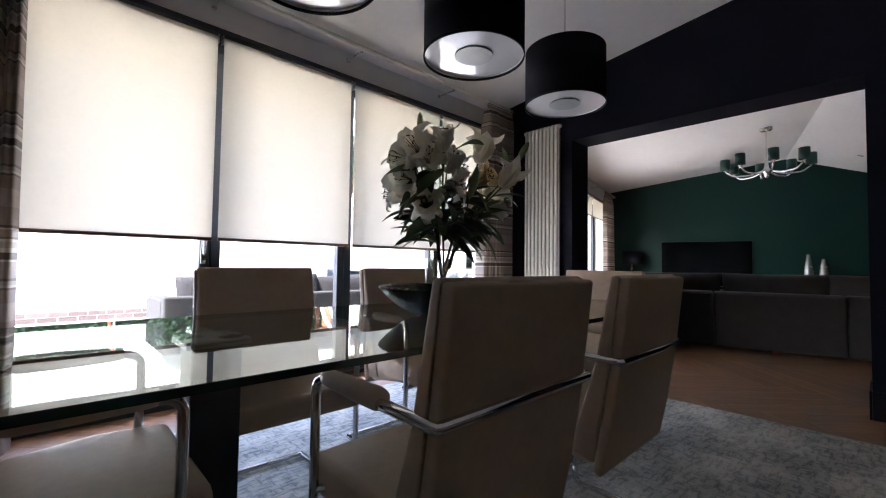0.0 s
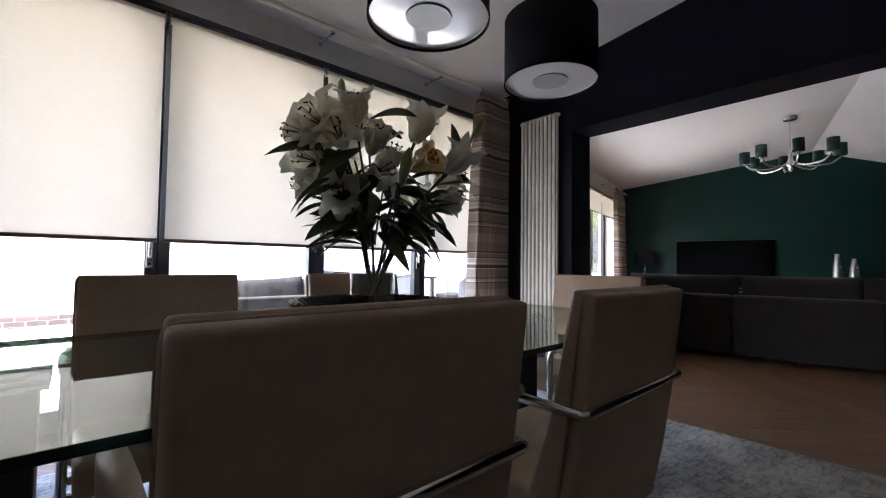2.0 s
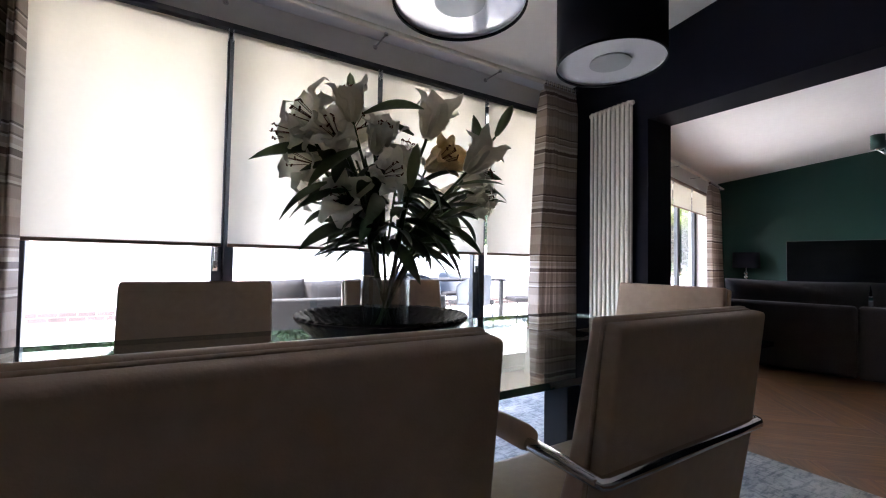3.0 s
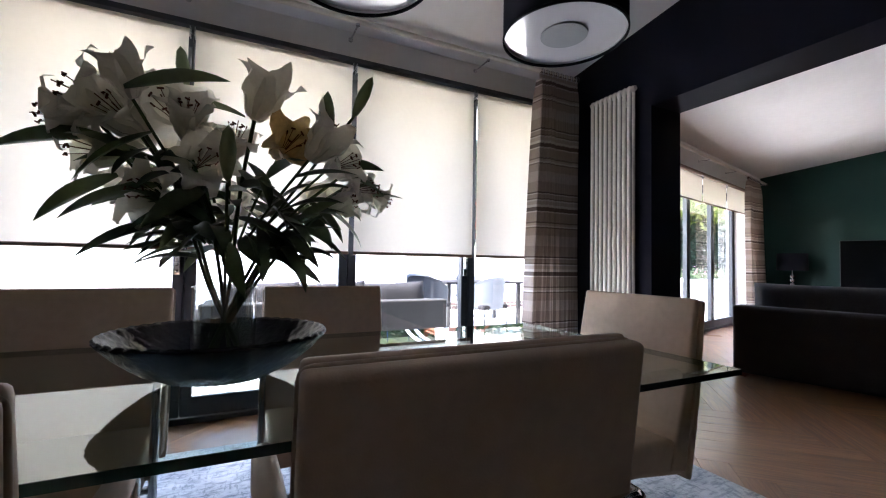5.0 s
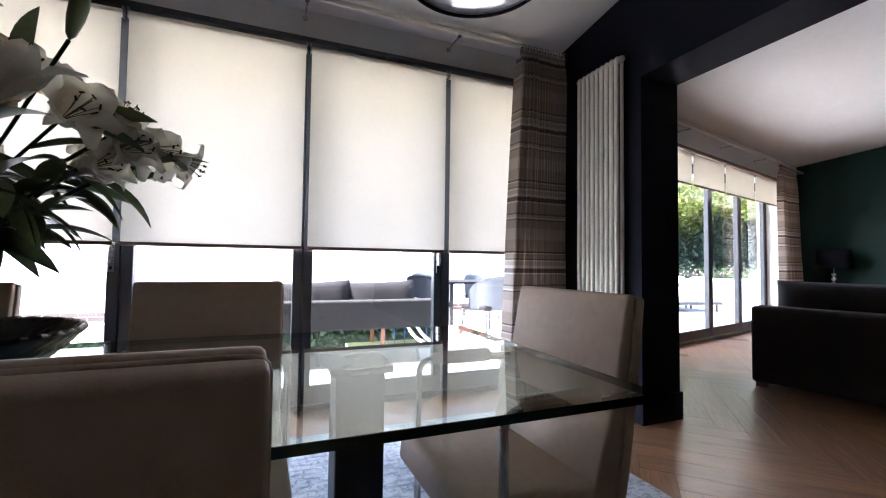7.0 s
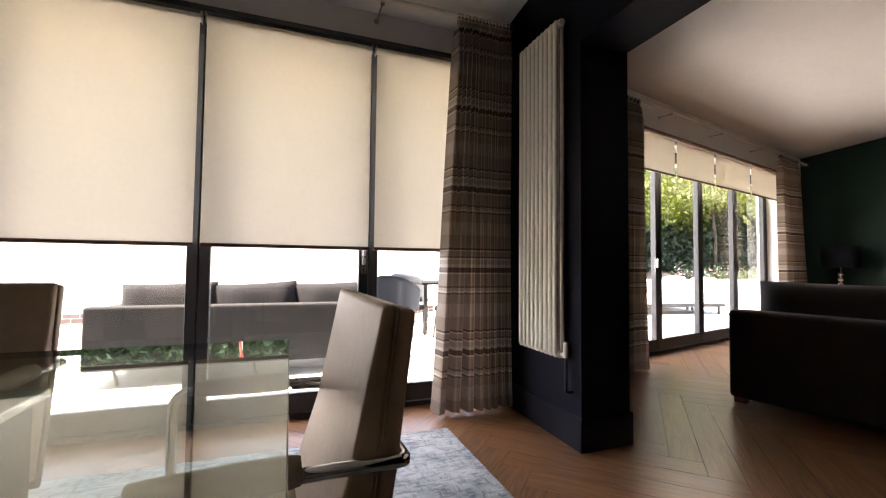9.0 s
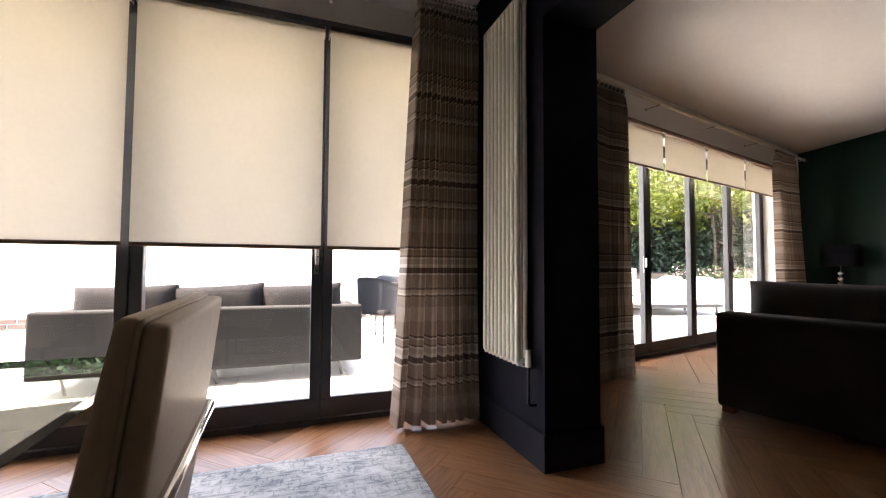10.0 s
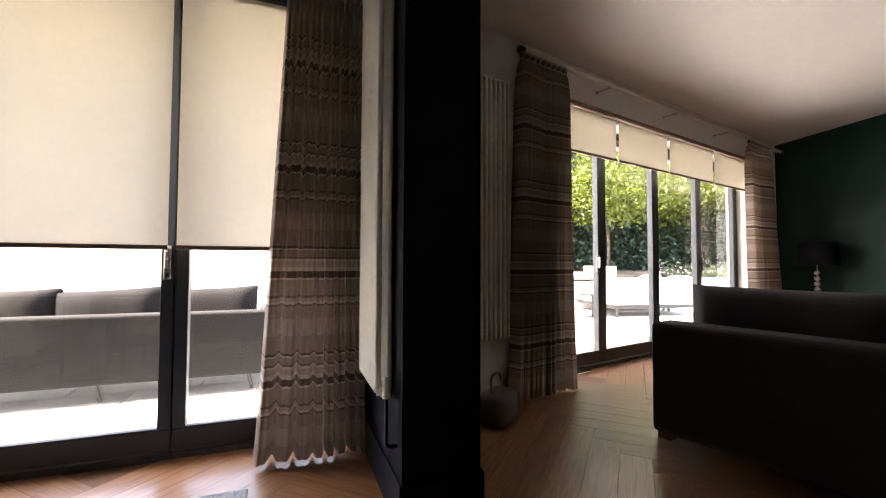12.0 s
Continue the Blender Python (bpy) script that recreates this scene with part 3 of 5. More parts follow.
# skirtings
b = box(NX - 0.012, NX, 2.848, WY - 0.002, 0, 0.17, 0.004)
structure("baseboard_navy", b, M_DARKSKIRT, "tall dark navy skirting board", "baseboard")
b = box(NX - 0.012, NX2 + 0.012, 2.846, 2.858, 0, 0.17, 0.004)
structure("baseboard_reveal", b, M_DARKSKIRT, "dark navy skirting round the wall end", "baseboard")
b = box(NX - 0.012, NX2 + 0.012, 0.887, 0.899, 0, 0.17, 0.004)
b = box(NX - 0.012, NX, BY0, 0.886, 0, 0.17, 0.004, bm=b)
structure("baseboard_east", b, M_DARKSKIRT, "dark navy skirting board by the opening", "baseboard")
b = box(NX2, NX2 + 0.012, 2.86, WY, 0, 0.17, 0.004)
structure("baseboard_living", b, M_DARKSKIRT, "dark navy skirting board on the living room side", "baseboard")
ob = structure("baseboard_green", box(LU1 - 0.02, LU1, -LV1, -0.002, 0, 0.16, 0.004), M_WHITE, "white skirting along the green wall", "baseboard")
ob.matrix_basis = LIVING

# ---------------------------------------------------------------- bifold doors


def bifold(name, x0, x1, top, leaves, y, m, handles, label):
    """Outer frame and hinged leaves with stiles, rails, panes and handles."""
    d = tagged(thing(name, label, "bifold door", m), kind="structure")
    f = 0.035
    part("threshold", box(x0, x1, y - 0.005, y + 0.085, -0.02, 0.03, 0.003), M_ALU, d)
    part("frame_head", box(x0, x1, y, y + 0.08, top - 0.05, top, 0.003), M_ALU, d)
    part("frame_jamb", box(x0, x0 + f, y, y + 0.08, 0.03, top - 0.05, 0.003), M_ALU, d)
    part("frame_jamb", box(x1 - f, x1, y, y + 0.08, 0.03, top - 0.05, 0.003), M_ALU, d)
    for i in range(len(leaves) - 1):
        a, c = leaves[i] + 0.003, leaves[i + 1] - 0.003
        leaf = part("door_leaf", box(a, c, y + 0.006, y + 0.066, 0.035, 0.14, 0.004), M_ALU, d)
        part("top_rail", box(a, c, y + 0.006, y + 0.066, top - 0.13, top - 0.055, 0.004), M_ALU, leaf)
        part("stile", box(a, a + 0.058, y + 0.006, y + 0.066, 0.14, top - 0.13, 0.004), M_ALU, leaf)
        part("stile", box(c - 0.058, c, y + 0.006, y + 0.066, 0.14, top - 0.13, 0.004), M_ALU, leaf)
        g = part("pane", box(a + 0.056, c - 0.056, y + 0.033, y + 0.035, 0.138, top - 0.128), M_GLASS, leaf)
        g.visible_shadow = False
        g2 = part("gasket", box(a + 0.058, c - 0.058, y + 0.003, y + 0.012, 0.141, 0.149), M_BLACK, leaf)
        if i:
            part("meeting_seal", box(leaves[i] - 0.008, leaves[i] + 0.008, y + 0.046, y + 0.074, 0.036, top - 0.052), M_BLACK, d)
    for hx in handles:
        h = part("handle_plate", box(hx - 0.016, hx + 0.016, y - 0.004, y + 0.006, 0.875, 1.045, 0.004, 3), M_CHROME, d, "chrome handle plate")
        part("lever", box(hx - 0.008, hx + 0.008, y - 0.03, y - 0.006, 0.93, 1.03, 0.006, 3), M_STEEL, h)
        part("keyhole", cyl((hx, y - 0.006, 0.90), (hx, y - 0.003, 0.90), 0.007, 12), M_BLACK, h)
    return d


bifold("door_1", OX0, OX1, OZ, [1.02, 1.963, 2.934, 3.900, 4.74], WY + 0.02, None, [1.925, 3.868], "anthracite aluminium bifold doors of the dining room, closed")
bifold("door_2", LOU0, LOU1, LOZ, [1.276, 2.22, 3.16, 4.11, 5.11], 0.19, LIVING, [2.15, 4.18], "anthracite aluminium bifold doors of the living room, closed")
# ---------------------------------------------------------------- roller blinds


def blind(x0, x1, y, top, bottom, m, label, group):
    t = thing("roller_blind", label, "blind", m, group)
    part("roller", cyl((x0 + 0.006, y + 0.012, top - 0.032), (x1 - 0.006, y + 0.012, top - 0.032), 0.022, 20), M_BLIND, t, smooth=False)
    bm = bmesh.new()
    nx, nz = 14, 24
    rows = []
    for j in range(nz + 1):
        z = bottom + (top - 0.035 - bottom) * j / nz
        rows.append([bm.verts.new((x0 + 0.008 + (x1 - x0 - 0.016) * i / nx, y - 0.010 + 0.0012 * math.sin(3 * i / nx + 2 * z), z)) for i in range(nx + 1)])
    for j in range(nz):
        for i in range(nx):
            bm.faces.new((rows[j][i], rows[j][i + 1], rows[j + 1][i + 1], rows[j + 1][i]))
    part("fabric", bm, M_BLIND, t, "cream translucent fabric", smooth=True)
    part("bottom_bar", box(x0 + 0.006, x1 - 0.006, y - 0.017, y - 0.003, bottom - 0.018, bottom + 0.004, 0.004), M_RAIL, t, "brown bottom bar")
    part("end_bracket", box(x0, x0 + 0.005, y - 0.02, y + 0.035, top - 0.06, top - 0.004, 0.002), M_STEEL, t)
    part("end_bracket", box(x1 - 0.005, x1, y - 0.02, y + 0.035, top - 0.06, top - 0.004, 0.002), M_STEEL, t)
    return t


BLIND_Z, LBLIND_Z = 1.04, 1.90
BL = "cream fabric roller blind with brown bottom bar, part lowered"
for a, c in ((1.0, 1.955), (1.975, 2.926), (2.946, 3.892), (3.912, 4.77)):
    blind(a, c, WY - 0.045, 2.35, BLIND_Z, None, BL, "dining room blinds")
for a, c in ((1.24, 2.10), (2.12, 2.965), (2.985, 3.93), (3.95, 4.88)):
    blind(a, c, -0.045, 2.28, LBLIND_Z, LIVING, "cream roller blind with brown bar, mostly raised", "living room blinds")
b = box(OX0 - 0.03, OX1 + 0.005, WY - 0.062, WY - 0.001, 2.352, 2.385, 0.004)
tagged(part("blind_cassette", b, M_ALU), "long dark grey blind headrail above the dining doors", "headrail")
ob = tagged(part("blind_cassette", box(LOU0 - 0.03, 4.91, -0.062, -0.001, 2.282, 2.315, 0.004), M_RAIL), "long brown blind headrail above the living room doors", "headrail")
ob.matrix_basis = LIVING

b = box(OX0 - 0.03, NX - 0.002, WY - 0.014, WY - 0.001, 2.392, 2.418, 0.003)
tagged(part("trim_lintel", b, M_WHITE), "slim white bead above the blind headrail", "trim", kind="structure")

# ---------------------------------------------------------------- curtains and poles


def curtain(name_m, w_top, w_bot, shift, height, folds, depth, seed, label, group, lead=1):
    """Pinch-pleated drop: folds gather at the heading and flare to the hem; lead: the side where the widest folds hang."""
    t = thing("curtain", label, "curtain", name_m, group)
    rnd = random.Random(seed)
    n, nz = folds * 16, 40
    ph = [rnd.uniform(-0.6, 0.6) for _ in range(folds + 2)]
    amp = [rnd.uniform(0.7, 1.25) for _ in range(folds + 2)]
    order = range(folds) if lead > 0 else range(folds - 1, -1, -1)
    widths = [rnd.uniform(0.75, 1.3) * (1.0 + 0.9 * max(0.0, 1 - k / 2.5)) for k in order]
    ends = [sum(widths[:k]) / sum(widths) for k in range(folds + 1)]
    bm = bmesh.new()
    rows = []
    for j in range(nz + 1):
        s = j / nz
        row = []
        w = w_bot + (w_top - w_bot) * s ** 0.7
        gather = 1 - 0.55 * max(0.0, (s - 0.9) / 0.1) ** 2
        for i in range(n + 1):
            k, blend = divmod(i, 16)
            blend /= 16
            even, own = (k + blend) / folds, ends[k] + (ends[min(k + 1, folds)] - ends[k]) * blend
            f = own + (even - own) * 0.8 * s
            a_k = amp[k] * (1 - blend) + amp[k + 1] * blend
            p_k = ph[k] * (1 - blend) + ph[k + 1] * blend
            ang = 2 * math.pi * (k + blend)
            wave = 1 - 2 * abs(math.sin(ang / 2)) ** 0.8  # rounded fronts, narrow grooves
            d = depth * a_k * gather
            x = shift * (1 - s) + w * (f - 0.5) + 0.012 * p_k * math.sin(4 * s + 3 * p_k) * (1 - s)
            y = d * ((1 - 0.35 * s) * wave + (0.22 + 0.28 * s) * math.cos(2 * ang + p_k)) + 0.010 * math.sin(7 * f + 1.5 * s + seed) + 0.007 * math.sin(4 * s + p_k * 3)
            z = 0.016 + (height - 0.016) * s + 0.006 * p_k * (1 - s)
            row.append(bm.verts.new((x, y, z)))
        rows.append(row)
    for j in range(nz):
        for i in range(n):
            bm.faces.new((rows[j][i], rows[j][i + 1], rows[j + 1][i + 1], rows[j + 1][i]))
    part("drape", bm, M_CURTAIN, t, "striped taupe and cream drape", smooth=True)
    bm = bmesh.new()
    for k in range(folds * 2):
        x = w_top * ((k + 0.5) / (folds * 2) - 0.5)
        cyl((x, -0.004, height - 0.01), (x, -0.004, height + 0.07), 0.011, 8, 0.016, bm)
    part("pleat_heading", bm, M_CURTAIN, t, smooth=True)
    for k in range(folds):
        x = w_top * ((k + 0.5) / folds - 0.5)
        r = lathe([(0.024, -0.003), (0.030, -0.003), (0.030, 0.003), (0.024, 0.003)], 20, closed=True)
        part("ring", r, M_STEEL, t, smooth=True, at=pose(x, 0.0, height + 0.055, 0, 90, 0))
    return t


def pole(x0, x1, y, z, wall, m, brackets, label):
    t = thing("curtain_pole", label, "curtain pole", m)
    part("rod", cyl((x0, y, z), (x1, y, z), 0.019, 20), M_RAD, t, smooth=False)
    for x, s in ((x0, -1), (x1, 1)):
        part("finial", lathe([(0.001, 0), (0.026, 0.002), (0.027, 0.04), (0.02, 0.05), (0.001, 0.051)], 20), M_BLACK, t, smooth=True, at=pose(x, y, z, 0, 90 * s, 0))
    for x in brackets:
        br = part("bracket", cyl((x, y, z - 0.028), (x, wall, z - 0.028), 0.006, 10), M_STEEL, t)
        part("cradle", cyl((x, y, z - 0.034), (x, y, z - 0.019), 0.014, 12), M_STEEL, br)
        part("wall_plate", cyl((x, wall - 0.006, z - 0.028), (x, wall, z - 0.028), 0.017, 16), M_STEEL, br)
    return t


pole(0.45, 4.78, 3.575, 2.56, WY, None, [0.95, 1.93, 2.91, 3.92, 4.72], "long pale curtain pole on steel brackets")
pole(0.87, 5.72, -0.13, 2.51, 0, LIVING, [0.96, 1.89, 2.99, 4.09, 5.6], "long pale curtain pole on steel brackets")
CG = "taupe, brown and cream striped pleated curtain, drawn open"
curtain(pose(4.61, 3.575, 0), 0.40, 0.55, -0.06, 2.50, 8, 0.052, 1, CG, "dining room curtains")
curtain(pose(0.885, 3.575, 0), 0.42, 0.46, 0.0, 2.50, 8, 0.048, 2, CG, "dining room curtains", -1)
curtain(LIVING @ pose(1.08, -0.13, 0), 0.50, 0.66, 0.0, 2.42, 9, 0.052, 3, CG, "living room curtains", -1)
curtain(LIVING @ pose(4.94, -0.15, 0), 0.64, 0.96, 0.16, 2.42, 9, 0.052, 4, CG, "living room curtains")

# ---------------------------------------------------------------- radiators


def radiator(m, cols, pitch, z0, z1, label, group, valve=True):
    """Vertical column radiator; local x along the wall, y towards the wall."""
    t = thing("column_radiator", label, "radiator", m, group)
    for i in range(cols):
        x = (i - (cols - 1) / 2) * pitch
        bm = bmesh.new()
        for y, r in ((-0.030, 0.0145), (0.014, 0.0115)):
            cyl((x, y, z0 + 0.03), (x, y, z1 - 0.03), r, 18, bm=bm, caps=False)
        for z in (z0 + 0.03, z1 - 0.03):
            cyl((x - pitch / 2 + 0.001, -0.008, z), (x + pitch / 2 - 0.001, -0.008, z), 0.021, 14, bm=bm)
            cyl((x, -0.032, z), (x, 0.018, z), 0.0185, 12, bm=bm)
        part("column", bm, M_RAD, t, smooth=True)
    e = (cols / 2) * pitch
    part("end_cap", cyl((-e - 0.014, -0.008, z1 - 0.03), (-e, -0.008, z1 - 0.03), 0.017, 16), M_RAD, t)
    part("end_cap", cyl((e, -0.008, z1 - 0.03), (e + 0.014, -0.008, z1 - 0.03), 0.017, 16), M_RAD, t)
    part("end_cap", cyl((-e - 0.014, -0.008, z0 + 0.03), (-e, -0.008, z0 + 0.03), 0.017, 16), M_RAD, t)
    for x in (-e * 0.6, e * 0.6):
        part("wall_bracket", box(x - 0.012, x + 0.012, 0.0, 0.034, z1 - 0.14, z1 - 0.10, 0.003), M_RAD, t)
        part("wall_bracket", box(x - 0.012, x + 0.012, 0.0, 0.034, z0 + 0.12, z0 + 0.16, 0.003), M_RAD, t)
    if valve:
        v = part("valve", cyl((e, -0.008, z0 + 0.03), (e + 0.05, -0.008, z0 + 0.03), 0.013, 14), M_CHROME, t, "chrome valve")
        part("valve_head", cyl((e + 0.04, -0.008, z0 + 0.02), (e + 0.04, -0.008, z0 + 0.10), 0.016, 16, 0.013), M_RAD, v)
        part("pipe", tube([(e + 0.04, -0.008, z0 + 0.02), (e + 0.04, -0.008, z0 - 0.16), (e + 0.04, 0.04, z0 - 0.16)], 0.0075, 8), M_BLACK, t)
    return t


radiator(pose(NX - 0.034, 3.165, 0, 0, 0, -90), 9, 0.0435, 0.44, 2.29, "tall cream vertical column radiator on the navy wall", "radiators")
radiator(LIVING @ pose(0.63, -0.034, 0), 8, 0.042, 0.42, 2.29, "tall cream vertical column radiator beside the living room curtain", "radiators")
# ---------------------------------------------------------------- rug
bm = box(0.15, 4.285, 0.64, 3.35, 0.0, 0.012, 0.003)
tagged(part("rug", bm, M_RUG), "distressed silver and blue grey rug under the dining table", "rug")

# ---------------------------------------------------------------- dining table
TX0, TX1, TY0, TY1, TZ = 0.975, 3.428, 1.53, 2.412, 0.712
table = thing("dining_table", "long clear glass dining table on dark square metal legs", "table", pose(0, 0, 0))
g = part("glass_top", box(TX0 + 0.002, TX1 - 0.002, TY0 + 0.002, TY1 - 0.002, TZ - 0.001, TZ), M_TABLETOP, table, "clear glass top")
g.visible_shadow = False
bm = box(TX0, TX1, TY0, TY0 + 0.002, TZ - 0.015, TZ, 0.0)
box(TX0, TX1, TY1 - 0.002, TY1, TZ - 0.015, TZ, bm=bm)
box(TX0, TX0 + 0.002, TY0 + 0.002, TY1 - 0.002, TZ - 0.015, TZ, bm=bm)
box(TX1 - 0.002, TX1, TY0 + 0.002, TY1 - 0.002, TZ - 0.015, TZ, bm=bm)
part("polished_edge", bm, M_TABLE_EDGE, table, "dark green polished glass edge")
for x in (1.507, 2.962):
    lg = part("leg", box(x - 0.055, x + 0.055, 1.92, 2.03, 0.03, TZ - 0.02, 0.004), M_ALU, table, "dark square metal leg")
    part("foot_plate", box(x - 0.14, x + 0.14, 1.81, 2.14, 0.012, 0.030, 0.004), M_ALU, lg)
    part("top_plate", box(x - 0.07, x + 0.07, 1.90, 2.05, TZ - 0.02, TZ - 0.002, 0.003), M_STEEL, lg)

# ---------------------------------------------------------------- dining chairs


def panel(pts_inner, pts_outer, half, bev, mat):
    """A padded panel from a side profile, extruded across the chair."""
    prof = pts_inner + pts_outer[::-1]
    bm = bmesh.new()
    a = [bm.verts.new((-half, y, z)) for y, z in prof]
    c = [bm.verts.new((half, y, z)) for y, z in prof]
    n = len(prof)
    fs = [bm.faces.new(a), bm.faces.new(c[::-1])]
    for i in range(n):
        fs.append(bm.faces.new((a[i], c[i], c[(i + 1) % n], a[(i + 1) % n])))
    bmesh.ops.recalc_face_normals(bm, faces=fs)
    bmesh.ops.bevel(bm, geom=[e for e in bm.edges if e.calc_face_angle(0) > 0.5], offset=bev, segments=3, profile=0.6, affect="EDGES")
    return bm


def dining_chair(m, label):
    """Local +y is the way one sits facing."""
    t = thing("dining_chair", label, "chair", m, "chairs round the table")
    w = 0.226
    part("backrest", panel([(-0.141, 0.871), (-0.092, 0.62), (-0.040, 0.45), (-0.012, 0.36)], [(-0.163, 0.871), (-0.135, 0.62), (-0.108, 0.45), (-0.090, 0.345)], w, 0.010, M_LEATHER), M_LEATHER, t, smooth=True)
    part("back_shell", panel([(-0.1650, 0.866), (-0.1365, 0.62), (-0.1095, 0.45), (-0.088, 0.325)], [(-0.193, 0.862), (-0.166, 0.62), (-0.140, 0.45), (-0.112, 0.315)], w + 0.003, 0.010, M_LEATHER), M_LEATHER, t, smooth=True)
    part("piping", tube([(-w - 0.002, -0.112, 0.46), (-w - 0.002, -0.164, 0.8645), (w + 0.002, -0.164, 0.8645), (w + 0.002, -0.112, 0.46)], 0.0034, 8, 0.014, 3), M_LEATHER, t, smooth=True)
    part("seat", panel([(0.275, 0.455), (0.12, 0.462), (-0.045, 0.448)], [(0.285, 0.375), (0.12, 0.365), (-0.08, 0.335)], w - 0.004, 0.02, M_LEATHER), M_LEATHER, t, smooth=True)
    r = 0.0105
    x = w + 0.014
    part("frame", tube([(-x, 0.13, 0.645), (-x, -0.174, 0.641), (x, -0.174, 0.641), (x, 0.13, 0.645)], r, 12, 0.009, 2), M_CHROME, t, "chrome bar round the back", smooth=True)
    for s in (-1, 1):
        part("arm_tube", tube([(s * x, 0.215, 0.09), (s * x, 0.215, 0.645), (s * x, 0.125, 0.645)], r, 12, 0.04, 6), M_CHROME, t, "chrome arm tube", smooth=True)
        part("arm_stay", tube([(s * (x - 0.019), -0.03, 0.638), (s * (x - 0.019), -0.165, 0.634)], 0.0075, 10), M_CHROME, t, smooth=True)
    for s in (-1, 1):
        part("armrest", lathe([(0.001, 0.0), (0.016, 0.003), (0.0185, 0.02), (0.022, 0.12), (0.022, 0.190), (0.019, 0.203), (0.001, 0.205)], 16), M_LEATHER, t, "leather arm pad", smooth=True, at=pose(s * (x - 0.004), 0.178, 0.649, 90, 0, 0))
        part("floor_runner", tube([(s * x, 0.215, 0.10), (s * x, 0.215, 0.026), (s * x, -0.24, 0.026)], r, 10, 0.05, 5), M_CHROME, t, smooth=True)
        part("seat_bracket", tube([(s * x, 0.215, 0.40), (s * (w - 0.02), 0.20, 0.40)], 0.010, 8), M_CHROME, t)
    part("cross_bar", tube([(-x, -0.24, 0.026), (x, -0.24, 0.026)], r, 10), M_CHROME, t, smooth=True)
    part("front_bar", tube([(-x, 0.20, 0.36), (x, 0.20, 0.36)], 0.010, 10), M_CHROME, t, smooth=True)
    return t


CHL = "taupe leather dining chair with chrome tubular arms"
first = dining_chair(pose(1.885, 1.482, 0), CHL)
copy_thing(first, pose(2.546, 1.488, 0, 0, 0, 0.5))
copy_thing(first, pose(1.836, 2.435, 0, 0, 0, 180))
copy_thing(first, pose(2.574, 2.458, 0, 0, 0, 180))
copy_thing(first, pose(3.412, 1.955, 0, 0, 0, 92))
copy_thing(first, pose(1.185, 1.97, 0, 0, 0, -90))

# ---------------------------------------------------------------- pendants


def pendant(x, y, z):
    t = thing("pendant_light", "large navy drum pendant with white lining and diffuser", "ceiling lamp", pose(x, y, z), "pendants over the table")
    h, r = 0.308, 0.221
    part("drum", lathe([(r, 0), (r, h), (r - 0.002, h), (r - 0.002, 0)], 64, closed=True), M_SHADE, t, smooth=True)
    part("lining", lathe([(r - 0.0025, 0.001), (r - 0.0025, h - 0.002)], 64), M_SHADE_IN, t, "white lining", smooth=True)
    part("rim", lathe([(r - 0.004, -0.004), (r + 0.002, -0.004), (r + 0.002, 0.006), (r - 0.004, 0.006)], 64, closed=True), M_SHADE, t, smooth=True)
    bm = lathe([(0.0005, 0.012), (r - 0.005, 0.012), (r - 0.005, 0.016), (0.0005, 0.016)], 64)
    part("diffuser", bm, M_ACRYL, t, "glossy white acrylic diffuser")
    part("diffuser_disc", cyl((0, 0, 0.006), (0, 0, 0.0118), 0.084, 48), M_ACRYL_GREY, t, "grey disc")
    for a in range(3):
        c, s = math.cos(a * 2.094), math.sin(a * 2.094)
        part("spoke", cyl((0, 0, h - 0.01), ((r - 0.004) * c, (r - 0.004) * s, h - 0.01), 0.002, 6), M_STEEL, t)
    top = ceil_z(y) - z
    part("cord", cyl((0, 0, h - 0.02), (0, 0, top - 0.02), 0.0035, 8), M_STEEL, t)
    part("ceiling_rose", lathe([(0.0005, top - 0.03), (0.05, top - 0.03), (0.055, top - 0.02), (0.055, top + 0.01)], 32), M_STEEL, t, smooth=True)
    return t


for x in (1.771, 2.539, 3.307):
    pendant(x, 2.06, 1.806)

# ---------------------------------------------------------------- bowl, vase and lilies
BX, BYY = 2.232, 1.925
bowl = thing("bowl", "wide hammered dark metal bowl on the glass table", "bowl", pose(BX, BYY, TZ))


def hammered_bowl():
    """Turned bowl whose inner and outer faces carry rows of beaten dimples; the lip follows them."""
    outer = [(0.001, 0.0), (0.055, 0.0), (0.105, 0.012), (0.148, 0.034), (0.186, 0.064), (0.2185, 0.098)]
    fine = []
    for (r0, z0), (r1, z1) in zip(outer[1:], outer[2:]):
        fine += [(r0 + (r1 - r0) * k / 5, z0 + (z1 - z0) * k / 5) for k in range(5)]
    fine.append(outer[-1])
    seg, bm = 168, bmesh.new()
    rings = []
    for side, prof in ((0, fine), (1, fine[::-1])):
        for i, (r, z) in enumerate(prof):
            j = i if side == 0 else len(prof) - 1 - i
            ring = []
            for k in range(seg):
                dent = 0.0017 * math.sin(math.pi * j * 0.72) * math.sin(2 * math.pi * k / 4 + (j // 2) * 1.3) if r > 0.07 else 0
                rr = r + dent - (0.0045 if side else 0)
                zz = z - 0.8 * dent + (0.007 if side else 0) + (0.002 * math.sin(2 * math.pi * k / 4) if j == len(prof) - 1 else 0)
                a = 2 * math.pi * k / seg
                ring.append(bm.verts.new((rr * math.cos(a), rr * math.sin(a), zz)))
            rings.append(ring)
    for p, q in zip(rings, rings[1:]):
        for k in range(seg):
            bm.faces.new((p[k], p[(k + 1) % seg], q[(k + 1) % seg], q[k]))
    bm.faces.new(rings[0][::-1])
    bm.faces.new(rings[-1])
    bmesh.ops.recalc_face_normals(bm, faces=bm.faces[:])
    return bm


